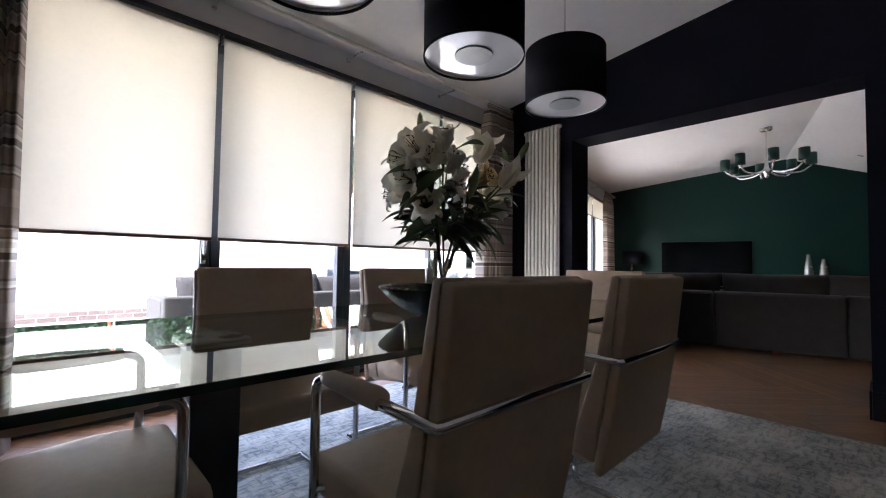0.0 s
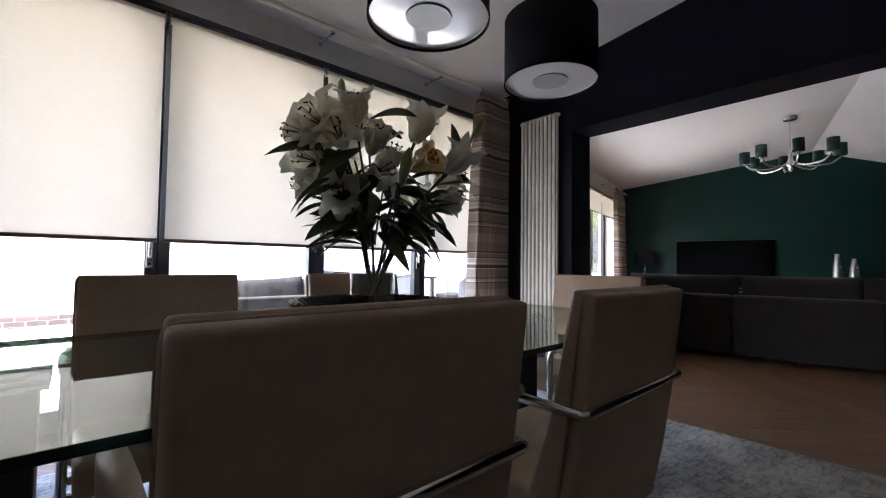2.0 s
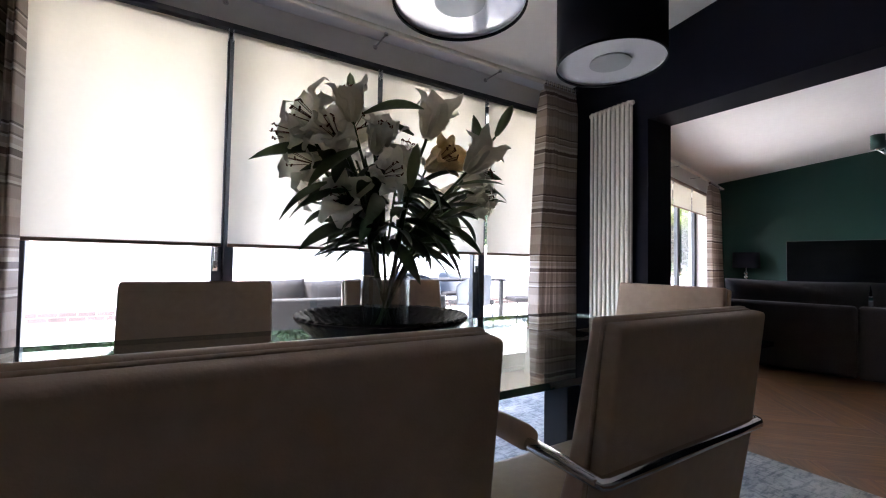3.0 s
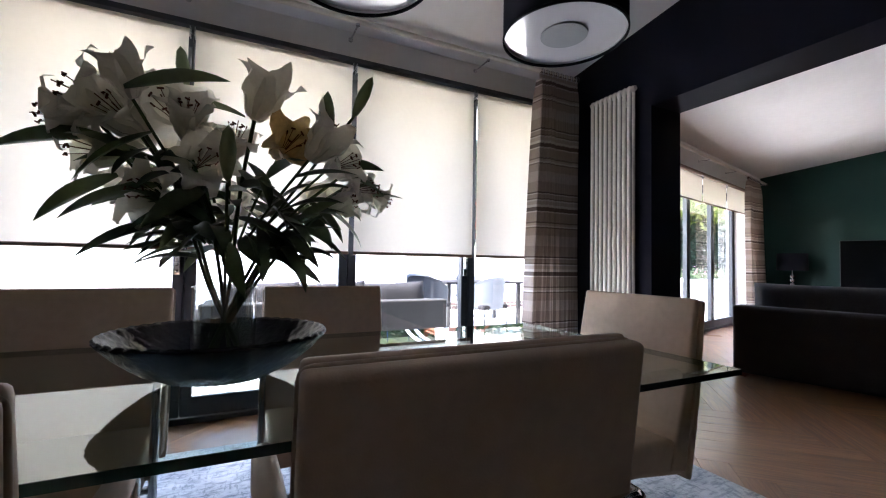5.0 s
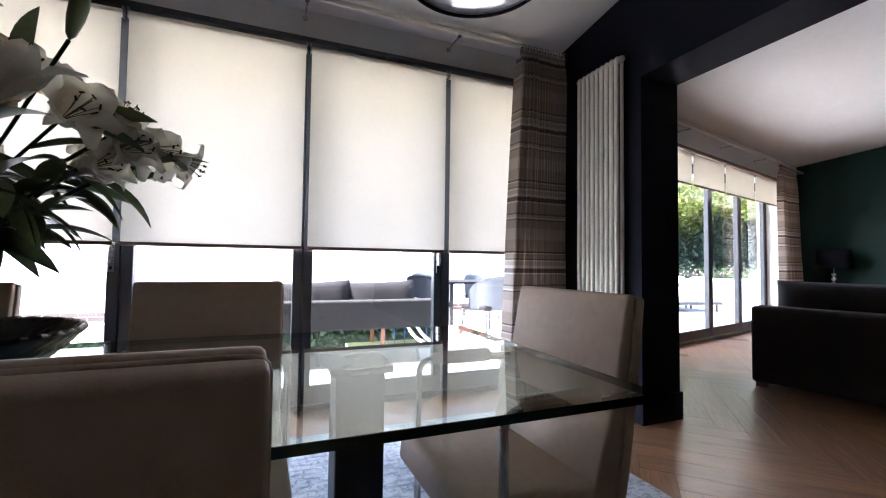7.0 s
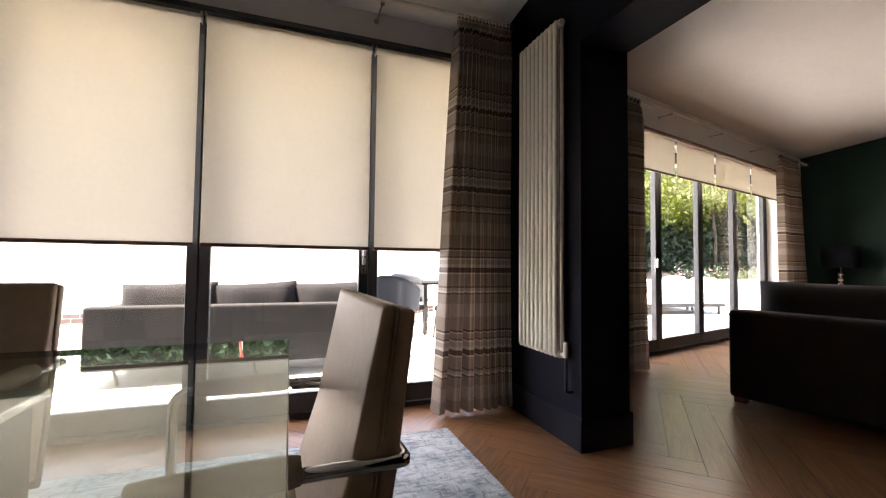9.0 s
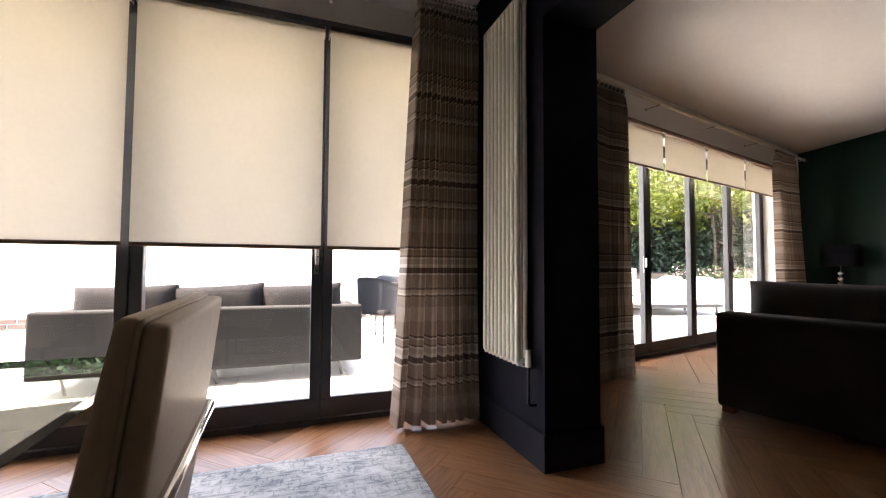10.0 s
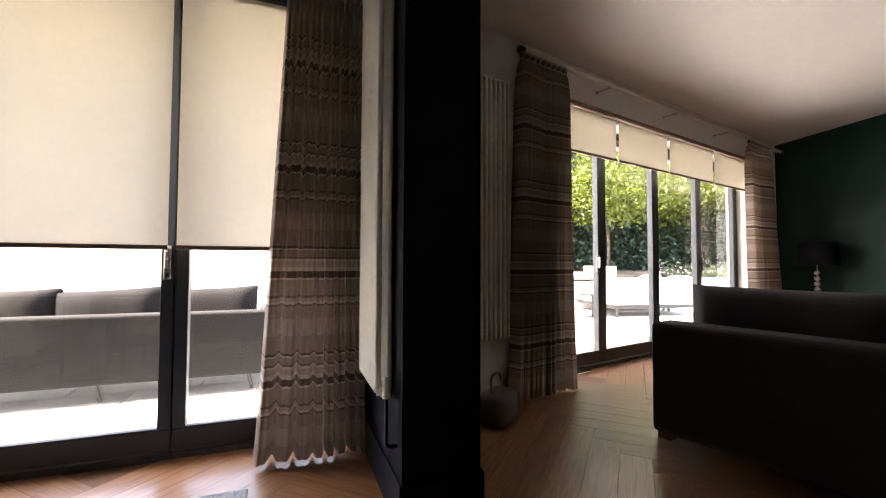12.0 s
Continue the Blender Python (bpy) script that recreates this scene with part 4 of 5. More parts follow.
part("bowl_shell", hammered_bowl(), M_BOWL, bowl, smooth=True)
vase = thing("vase", "clear glass cylinder vase holding lily stems", "vase", pose(BX + 0.005, BYY, TZ + 0.009))
v = part("vase_wall", lathe([(0.062, 0.0), (0.063, 0.187)], 48), M_VASE, vase, smooth=True)
v2 = part("vase_rim", lathe([(0.0605, 0.186), (0.0645, 0.188), (0.0605, 0.191), (0.058, 0.188)], 48, closed=True), M_CRYSTAL, vase, smooth=True)
v3 = part("vase_base", lathe([(0.0005, 0.0), (0.061, 0.0), (0.061, 0.016), (0.0005, 0.016)], 48), M_VASE, vase)
v4 = part("inner_wall", lathe([(0.0005, 0.017), (0.058, 0.017), (0.059, 0.185)], 48), M_VASE, vase, smooth=True)
for o in (v, v2, v3, v4):
    o.visible_shadow = False


def leaf_mesh(L, W, droop, name):
    """A lance leaf along +y: keeled, pointed, arching."""
    bm = bmesh.new()
    rows, n = [], 8
    for i in range(n + 1):
        s = i / n
        w = W * (math.sin(math.pi * min(s * 0.92 + 0.06, 1)) ** 0.8) * (1 - 0.25 * s) if i < n else 0.0008
        y, z = L * s * (1 - 0.12 * droop * s), L * (0.10 * math.sin(2.4 * s) - droop * 0.42 * s * s)
        rows.append([bm.verts.new((-w, y, z + 0.25 * w)), bm.verts.new((0, y, z - 0.1 * w)), bm.verts.new((w, y, z + 0.25 * w))])
    for i in range(n):
        for k in (0, 1):
            bm.faces.new((rows[i][k], rows[i][k + 1], rows[i + 1][k + 1], rows[i + 1][k]))
    return mesh_of(bm, M_LEAF, True, name)


def lily_mesh(open_, seed, mat, name):
    """Six recurved petals round the +z axis."""
    rnd = random.Random(seed)
    bm = bmesh.new()
    for p in range(6):
        a0 = p * math.pi / 3 + rnd.uniform(-0.16, 0.16)
        drift = rnd.uniform(-0.35, 0.35)
        wide = 0.040 if p % 2 else 0.029
        L = 0.135 * rnd.uniform(0.9, 1.1)
        curl = open_ * rnd.uniform(0.85, 1.2)
        rows, n = [], 12
        r, z, ang = 0.008, 0.0, 0.30
        for i in range(n + 1):
            s = i / n
            w = wide * math.sin(math.pi * (0.12 + 0.86 * s) ** 0.95) if i < n else 0.001
            a = a0 + drift * s * s
            ruf = 0.009 * math.sin(13 * s + 1.7 * p + seed) * min(1, 3 * s)
            ca, sa = math.cos(a), math.sin(a)
            row = []
            for kk, side in ((-1, -1), (-0.5, -0.5), (0, 0), (0.5, 0.5), (1, 1)):
                lift = 0.22 * w * abs(kk) ** 1.5 + ruf * abs(kk)
                rr, zz, tt = r - lift * math.sin(ang), z + lift * math.cos(ang), side * w
                row.append(bm.verts.new((rr * ca - tt * sa, rr * sa + tt * ca, zz)))
            rows.append(row)
            step = L / n
            ang += curl * (0.012 + 0.44 * s ** 4 + 0.03 * s)
            r += step * math.sin(ang)
            z += step * math.cos(ang)
        for i in range(n):
            for k in range(4):
                bm.faces.new((rows[i][k], rows[i][k + 1], rows[i + 1][k + 1], rows[i + 1][k]))
    me = mesh_of(bm, mat, True, name)
    return me


def stamen_mesh():
    bm = bmesh.new()
    for p in range(6):
        a = p * math.pi / 3 + 0.4
        tip = Vector((0.036 * math.cos(a), 0.036 * math.sin(a), 0.105))
        tube([(0.004 * math.cos(a), 0.004 * math.sin(a), 0.01), (0.016 * math.cos(a), 0.016 * math.sin(a), 0.06), tip], 0.0013, 5, 0.03, 3, bm=bm)
        tan = Vector((-math.sin(a), math.cos(a), 0.2)) * 0.009
        cyl(tip - tan, tip + tan, 0.0028, 6, bm=bm)
    tube([(0, 0, 0.01), (0, 0, 0.118)], 0.0020, 6, bm=bm)
    return mesh_of(bm, M_ANTHER, True, "stamen")


bouquet = thing("lily_bouquet", "large bouquet of white lilies with dark green leaves", "flowers", pose(BX + 0.005, BYY, TZ + 0.02))
rnd = random.Random(11)
LEAVES = [leaf_mesh(L, W, d, "leaf") for L, W, d in ((0.14, 0.020, 0.15), (0.13, 0.023, 0.05), (0.155, 0.020, 0.3), (0.12, 0.018, 0.2), (0.14, 0.023, 0.45))]
LILIES = [lily_mesh(o, s, M_PETAL, "lily") for o, s in ((2.2, 1), (2.6, 2), (0.75, 3), (2.4, 4), (2.0, 6), (2.9, 7))]
OLD = lily_mesh(1.1, 5, M_PETAL_OLD, "lily")
STAMEN = stamen_mesh()
bud_bm = lathe([(0.0008, 0), (0.008, 0.01), (0.014, 0.04), (0.015, 0.065), (0.010, 0.095), (0.0008, 0.108)], 10)
BUD = mesh_of(bud_bm, M_BUD, True, "bud")


def place(name, me, loc, way, spin, size, parent):
    o = new(name, me)
    q = Vector(way).to_track_quat("Z", "Y")
    o.matrix_basis = Matrix.Translation(loc) @ q.to_matrix().to_4x4() @ Matrix.Rotation(spin, 4, "Z") @ Matrix.Scale(size, 4)
    o.parent = parent
    return o


def place_leaf(loc, az, pitch, size):
    o = new("leaf", rnd.choice(LEAVES))
    o.matrix_basis = Matrix.Translation(loc) @ Matrix.Rotation(az, 4, "Z") @ Matrix.Rotation(pitch, 4, "X") @ Matrix.Rotation(rnd.uniform(-0.7, 0.7), 4, "Y") @ Matrix.Scale(size, 4)
    o.parent = bouquet


# blooms: place over the vase, then the way they face, the kind (0 open, 1 fading, 3 trumpet) and the size
BLOOMS = [(-0.255, -0.12, 0.515, -1.0, -0.35, 0.30, 0, 1.10), (-0.125, -0.05, 0.53, -0.15, -1.0, 0.20, 0, 1.22), (-0.155, -0.07, 0.36, -0.5, -0.8, 0.05, 0, 1.0),
          (0.070, -0.15, 0.585, 0.35, 0.0, 1.0, 3, 1.10), (0.106, -0.10, 0.50, 0.30, -0.85, 0.30, 1, 1.10), (0.165, -0.19, 0.50, 0.60, -0.25, 0.85, 3, 1.05),
          (0.300, 0.04, 0.445, 0.90, -0.25, -0.15, 0, 0.90), (0.010, -0.09, 0.50, 0.15, -0.4, 0.9, 0, 0.92), (-0.180, -0.19, 0.545, -0.25, -0.25, 1.0, 3, 0.85), (0.345, 0.07, 0.425, 1.0, 0.0, -0.5, 0, 0.75)]
BLOOMS += [(-0.20, 0.0, 0.50, -0.6, -0.1, 0.8, 0, 1.05), (-0.06, 0.08, 0.47, 0.0, 0.5, 0.8, 0, 1.0), (0.19, 0.08, 0.41, 0.5, 0.6, 0.4, 0, 0.95), (-0.21, 0.06, 0.39, -0.8, 0.5, 0.1, 0, 0.9),
           (0.02, 0.12, 0.39, 0.0, 1.0, 0.3, 0, 0.9), (-0.05, -0.12, 0.44, 0.35, -0.9, 0.15, 0, 0.95), (0.23, -0.04, 0.39, 0.8, -0.5, 0.15, 3, 0.85), (-0.26, -0.07, 0.43, -0.9, -0.4, 0.0, 0, 0.95),
           (-0.20, -0.13, 0.49, -0.7, -0.6, 0.5, 0, 1.0), (-0.30, -0.10, 0.48, -1.0, -0.1, -0.1, 0, 0.9), (-0.08, -0.14, 0.52, 0.1, -0.6, 0.8, 3, 0.9), (0.27, -0.03, 0.43, 0.9, -0.5, 0.2, 0, 0.9), (-0.13, 0.05, 0.55, -0.3, 0.1, 1.0, 0, 0.95), (0.215, -0.11, 0.47, 0.7, -0.65, 0.25, 0, 0.95), (0.25, 0.0, 0.49, 0.6, -0.3, 0.7, 0, 0.9)]
for i, (hx, hy, hz, wx, wy, wz, kind, big) in enumerate(BLOOMS):
    hx, hy, hz = hx * (1.06 if hx > 0.1 else 0.88), hy * 0.86, hz * (0.965 if hx > -0.1 else 1.01)
    way = Vector((wx, wy, wz)).normalized()
    head = Vector((hx, hy, hz)) - way * 0.05 * big
    foot = Vector((max(-0.042, min(0.042, -hx * 0.26 + rnd.uniform(-0.012, 0.012))), -hy * 0.2 + rnd.uniform(-0.015, 0.015), 0.006))
    neck = Vector((hx * 0.15, hy * 0.16, 0.180))
    mid = Vector((head.x * 0.5, head.y * 0.5, 0.170 + (head.z - 0.170) * 0.62))
    if i % 3 == 0:
        part("stem", tube([foot, neck, mid, head], 0.0040, 6, 0.06, 4), M_WATER, bouquet, smooth=True)
    else:
        fork = Vector((head.x * 0.22, head.y * 0.22, 0.27))
        part("side_stem", tube([fork, mid, head], 0.0030, 6, 0.06, 4), M_WATER, bouquet, smooth=True)
    me = OLD if kind == 1 else (LILIES[2] if kind == 3 else LILIES[(0, 1, 3, 4, 5)[i % 5]])
    fl = place("lily_flower", me, head, way, rnd.uniform(0, 6), big * 0.84, bouquet)
    st = new("stamen", STAMEN)
    st.scale = (0.6, 0.6, 0.95)
    st.parent = fl
    for k in range(4):
        s = 0.28 + 0.16 * k + rnd.uniform(-0.08, 0.08)
        p = neck.lerp(mid, s * 2) if s < 0.5 else mid.lerp(head, s * 2 - 1)
        az = math.atan2(-hx, hy) + rnd.uniform(-0.9, 0.9)
        place_leaf(p, az, rnd.uniform(-0.85, 0.4), rnd.uniform(0.8, 1.15))
# the dense whorl over the vase rim
for i in range(18):
    az = 2.4 * i + rnd.uniform(-0.4, 0.4)
    h = 0.265 + 0.15 * (i / 18)
    place_leaf(Vector((0.02 + 0.025 * math.cos(az), 0.025 * math.sin(az), h)), az - 1.57, rnd.uniform(-0.75, 0.15), rnd.uniform(0.9, 1.3))
for bx, by, bz in ((-0.09, 0.02, 0.60), (0.235, -0.15, 0.545), (0.0, -0.13, 0.385)):
    part("stem", tube([(bx * 0.3, by * 0.3, bz - 0.24), (bx, by, bz)], 0.003, 6), M_WATER, bouquet, smooth=True)
    place("bud", BUD, Vector((bx, by, bz)), (bx * 0.8, by - 0.05, 0.5), 0, rnd.uniform(0.8, 1.0), bouquet)
# single leaves that stand clear of the mass
for ax, ay, az0, turn, pitch, grow in ((0.200, -0.165, 0.49, -0.2, 1.35, 0.95), (-0.165, -0.235, 0.525, -1.45, 0.30, 1.15), (-0.225, -0.10, 0.47, 1.75, -0.35, 1.15), (-0.20, -0.09, 0.40, 1.9, -0.75, 1.1), (0.24, -0.06, 0.475, -1.6, 0.0, 1.0),
                                       (0.235, -0.08, 0.45, -1.75, -0.35, 1.05), (0.12, -0.08, 0.33, -1.7, -0.55, 1.15), (-0.10, -0.06, 0.32, 1.75, -0.5, 1.3), (0.10, -0.09, 0.30, -2.2, -1.05, 1.1), (0.22, 0.02, 0.38, -1.5, -0.6, 1.1), (0.03, -0.10, 0.545, 1.5, 0.1, 1.0)):
    place_leaf(Vector((ax * 0.9, ay * 0.9, az0 * 0.97)), turn, pitch, grow)

# ---------------------------------------------------------------- living room things
# sofa with its back to the dining room: local x along its back, y the sitting side
SOFA = LIVING @ pose(1.02, -0.96, 0, 0, 0, -90)  # local x runs away from the windows, local y towards the television
sofa = thing("sofa", "large charcoal fabric sofa seen from behind, with loose cushions", "sofa", SOFA)
SL = 3.3
part("base", box(0.262, SL - 0.262, 0.205, 0.98, 0.035, 0.34, 0.025, 3), M_SOFA, sofa)
for k in range(3):
    a, c = k * SL / 3, (k + 1) * SL / 3
    part("back_panel", box(a + 0.002, c - 0.002, 0.0, 0.20, 0.035, 0.64, 0.03, 3), M_SOFA, sofa)
part("arm", box(0.0, 0.26, 0.202, 1.0, 0.036, 0.60, 0.03, 3), M_SOFA, sofa)
part("arm", box(SL - 0.26, SL, 0.202, 1.0, 0.036, 0.60, 0.03, 3), M_SOFA, sofa)
for k in range(3):
    wseg = (SL - 0.54) / 3
    c = 0.27 + wseg * (k + 0.5)
    part("seat_cushion", cushion(wseg - 0.01, 0.76, 0.17, 0.4, rnd=random.Random(k)), M_SOFA, sofa, smooth=True, at=pose(c, 0.60, 0.425))
    part("back_cushion", slack_cushion(wseg + 0.02 if k else wseg + 0.16, 0.22, 0.47, random.Random(k + 9)), M_SOFA, sofa, smooth=True, at=pose(c - (0.09 if k == 0 else 0), 0.27, 0.610, -10, 0, 0))
for x in (0.06, SL / 2, SL - 0.06):
    for y in (0.06, 0.90):
        part("foot", box(x - 0.035, x + 0.035, y - 0.035, y + 0.035, 0.0, 0.04, 0.004), M_TIMBER, sofa)

tv = thing("television", "wide flat black television on the green wall", "television", LIVING)
part("panel", box(LU1 - 0.055, LU1 - 0.012, -2.71, -1.07, 0.52, 1.465, 0.008), M_BLACK, tv)
part("screen", box(LU1 - 0.058, LU1 - 0.0555, -2.70, -1.08, 0.535, 1.455), M_SCREEN, tv)
part("bezel", box(LU1 - 0.062, LU1 - 0.0582, -2.712, -1.068, 0.515, 0.53), M_STEEL, tv)
part("wall_mount", box(LU1 - 0.012, LU1 + 0.002, -2.1, -1.7, 0.8, 1.2), M_BLACK, tv)

cab = thing("media_cabinet", "low dark cabinet under the television", "cabinet", LIVING)
part("body", box(LU1 - 0.45, LU1 - 0.025, -4.1, -0.85, 0.05, 0.46, 0.006), M_BLACK, cab)
for k in range(4):
    part("door", box(LU1 - 0.468, LU1 - 0.452, -4.09 + k * 0.81, -3.30 + k * 0.81, 0.06, 0.45, 0.003), M_BLACK, cab)
part("plinth", box(LU1 - 0.42, LU1 - 0.05, -4.05, -0.9, 0.0, 0.05), M_BLACK, cab)


def tall_vase(v, u, h):
    t = thing("tall_vase", "slim silver bottle vase on the cabinet", "vase", LIVING @ pose(u, -v, 0.46), "vases on the cabinet")
    part("vase_body", lathe([(0.001, 0), (0.055, 0), (0.07, 0.10), (0.074, 0.30), (0.06, 0.5), (0.04, h - 0.08), (0.034, h), (0.028, h), (0.034, h - 0.08), (0.001, h - 0.3)], 28), M_SILVER, t, smooth=True)


tall_vase(3.53, LU1 - 0.25, 0.72)
tall_vase(3.74, LU1 - 0.25, 0.64)

side = thing("side_table", "small round dark side table beside the curtain", "side table", LIVING @ pose(5.57, -0.52, 0))
part("tabletop", lathe([(0.001, 0.43), (0.24, 0.43), (0.245, 0.445), (0.24, 0.46), (0.001, 0.46)], 36), M_BLACK, side, smooth=False)
part("pedestal", cyl((0, 0, 0.02), (0, 0, 0.43), 0.03, 16), M_STEEL, side)
part("base", cyl((0, 0, 0), (0, 0, 0.02), 0.16, 32), M_BLACK, side)
lamp = thing("table_lamp", "table lamp with stacked glass balls and dark drum shade", "lamp", LIVING @ pose(5.57, -0.52, 0.46))
part("lamp_foot", cyl((0, 0, 0), (0, 0, 0.02), 0.065, 28), M_SILVER, lamp)
for k in range(6):
    bm = bmesh.new()
    bmesh.ops.create_uvsphere(bm, u_segments=16, v_segments=10, radius=0.039 - 0.001 * k, matrix=Matrix.Translation((0, 0, 0.055 + 0.07 * k)))
    part("glass_ball", bm, M_CLEARARM, lamp, smooth=True)
part("lamp_stem", cyl((0, 0, 0.02), (0, 0, 0.60), 0.006, 8), M_STEEL, lamp)
part("lamp_shade", lathe([(0.215, 0.50), (0.205, 0.79), (0.202, 0.79), (0.212, 0.50)], 40, closed=True), M_SHADE, lamp, "black drum shade", smooth=True)

ch = thing("chandelier", "glass chandelier with curved arms and dark green shades", "chandelier", pose(8.898, 1.980, 2.30))
top = lz(2.73) - 2.30
part("rose", lathe([(0.0005, top - 0.035), (0.075, top - 0.035), (0.08, top - 0.02), (0.08, top + 0.012)], 32), M_SILVER, ch, smooth=True)
part("rod", cyl((0, 0, 0.1), (0, 0, top - 0.03), 0.008, 10), M_CHROME, ch)
part("centre_column", lathe([(0.0005, -0.06), (0.018, -0.05), (0.03, -0.02), (0.02, 0.0), (0.05, 0.03), (0.055, 0.06), (0.03, 0.10), (0.022, 0.16), (0.012, 0.22)], 20), M_CLEARARM, ch, smooth=True)
M_DGREEN = shader("dark_green_shade", (0.010, 0.045, 0.038), 0.7, var=0.1, scale=30)
for k in range(8):
    a = k * math.pi / 4 + 0.3
    c, s = math.cos(a), math.sin(a)
    arm = part("arm", tube([(0.03 * c, 0.03 * s, 0.06), (0.20 * c, 0.20 * s, -0.01), (0.42 * c, 0.42 * s, 0.0), (0.51 * c, 0.51 * s, 0.09)], 0.013, 8, 0.12, 5), M_CLEARARM, ch, "clear glass arm", smooth=True)
    part("drip_cup", lathe([(0.006, 0.085), (0.03, 0.095), (0.032, 0.102), (0.006, 0.10)], 16), M_CLEARARM, arm, smooth=True, at=pose(0.51 * c, 0.51 * s, 0))
    part("small_shade", lathe([(0.066, 0.105), (0.064, 0.265), (0.062, 0.265), (0.064, 0.105)], 24, closed=True), M_DGREEN, arm, "small dark green drum shade", smooth=True, at=pose(0.51 * c, 0.51 * s, 0))

t = thing("downlight", "small recessed ceiling downlight", "downlight", LIVING @ pose(4.85, -4.08, lz(4.08) - 0.001, 18.8, 0, 0))
part("ring", lathe([(0.03, -0.004), (0.045, -0.004), (0.045, 0.003), (0.03, 0.003)], 24, closed=True), M_STEEL, t, smooth=True)
part("lens", cyl((0, 0, -0.002), (0, 0, 0.003), 0.0295, 20), M_ACRYL_GREY, t)

bag = thing("fabric_bag", "small pale grey fabric bag on the floor by the radiator", "bag", LIVING @ pose(0.44, -0.34, 0, 0, 0, 25))
part("body", cushion(0.27, 0.18, 0.20, 0.3, rnd=random.Random(77)), M_OUTBAG, bag, smooth=True, at=pose(0, 0, 0.099))
part("strap", tube([(-0.09, 0, 0.19), (-0.07, 0.02, 0.29), (0.07, 0.02, 0.29), (0.09, 0, 0.19)], 0.008, 8, 0.05, 4), M_OUTBAG, bag, smooth=True)
# ---------------------------------------------------------------- garden
GZ = -0.05          # patio level
RWY, RWZ = 9.4, 1.41   # retaining wall and its top


def lawn_z(y):
    return RWZ - 0.04 + max(0.0, y - RWY) * 0.085


tagged(part("ground", slab([(-300, -300), (300, -300), (300, 300), (-300, 300)], -0.6, -0.16), M_SOIL_CORE), "bare earth under the garden", "ground", kind="structure")
pv = structure("pavement", slab([(-12, WY + 0.33), (24, WY + 0.33), (24, RWY), (-12, RWY)], -0.155, GZ - 0.012), M_MORTAR, "pale porcelain patio paving", "paving")
bm = bmesh.new()
ys = [RWY + 0.25, 10.5, 12, 14, 17, 22, 40]
xs = [-29.7 + 5 * i for i in range(9)]
grid = [[bm.verts.new((x, y, lawn_z(min(y, 18)))) for x in xs] for y in ys]
for j in range(len(ys) - 1):
    for i in range(len(xs) - 1):
        bm.faces.new((grid[j][i], grid[j][i + 1], grid[j + 1][i + 1], grid[j + 1][i]))
tagged(part("lawn", bm, M_LAWN), "sloping mown lawn above the white wall", "lawn", kind="structure")
bm = bmesh.new()
grid = [[bm.verts.new((x, y, 0.58 + 0.06 * (y - RWY))) for x in (10.28, 20, 30, 48)] for y in (RWY + 0.25, 12, 16, 24, 40)]
for j in range(4):
    for i in range(3):
        bm.faces.new((grid[j][i], grid[j][i + 1], grid[j + 1][i + 1], grid[j + 1][i]))
tagged(part("planting_bed", bm, M_SOIL_CORE), "dark earth bed under the garden trees", "flower bed", kind="structure")
# steps cut through the wall beyond the living room
STX0, STX1 = 10.3, 11.6
b = box(-14, STX0, RWY, RWY + 0.25, -0.15, RWZ, 0.01)
b = box(STX1, 30, RWY, RWY + 0.25, -0.15, 0.62, 0.01, bm=b)
b = box(STX1 + 0.05, STX1 + 0.95, RWY + 0.7, RWY + 0.9, 0.3, 0.92, 0.01, bm=b)
structure("retaining_wall", b, M_RENDER, "white rendered garden retaining wall", "garden wall")
for k in range(4):
    structure("garden_step", box(STX0, STX1, RWY - 0.25 + 0.32 * k, RWY + 0.10 + 0.32 * k, -0.15, GZ + 0.2 * (k + 1), 0.008), M_PAVE, "pale stone garden step", "step")
# dwarf brick course at the foot of the wall
bc = structure("brick_course", box(-3.0, 10.0, RWY - 0.115, RWY - 0.001, GZ, GZ + 0.165), M_MORTAR, "dark brick edging at the foot of the wall", "edging")
brick_me = mesh_of(box(-0.105, 0.105, -0.012, 0.008, -0.033, 0.033, 0.004, 1), M_BRICK, False, "brick")
for r in range(2):
    for i in range(56):
        x = -2.85 + i * 0.227 + (0.113 if r else 0)
        o = new("brick", brick_me)
        o.location = (x, RWY - 0.12, GZ + 0.045 + r * 0.078)
        o.parent = bc


def outdoor_sofa(x0, x1, y, label):
    t = thing("outdoor_sofa", label, "outdoor sofa", pose(0, 0, GZ))
    part("back", box(x0, x1, y, y + 0.14, 0.13, 0.63, 0.02, 3), M_OUTSOFA, t)
    part("arm", box(x0, x0 + 0.16, y + 0.142, y + 0.85, 0.13, 0.60, 0.02, 3), M_OUTSOFA, t)
    part("arm", box(x1 - 0.16, x1, y + 0.142, y + 0.85, 0.13, 0.60, 0.02, 3), M_OUTSOFA, t)
    part("seat", box(x0 + 0.162, x1 - 0.162, y + 0.142, y + 0.86, 0.13, 0.34, 0.03, 3), M_OUTSOFA, t)
    n = 3
    w = (x1 - x0 - 0.34) / n
    for k in range(n):
        rk = random.Random(30 + k)
        part("back_cushion", slack_cushion(w + 0.04, 0.30, 0.46, rk), M_CUSHION, t, smooth=True, at=pose(x0 + 0.17 + w * (k + 0.5), y + 0.30, 0.575, -14, rk.uniform(-4, 4), rk.uniform(-3, 3)))
    for x in (x0 + 0.2, (x0 + x1) / 2, x1 - 0.2):
        for yy in (y + 0.05, y + 0.75):
            part("leg", tube([(x, yy, 0.14), (x + 0.03, yy, 0.008)], 0.013, 8), M_BLACK, t)
    return t


outdoor_sofa(1.94, 4.34, 5.05, "grey upholstered garden sofa with its back to the house")


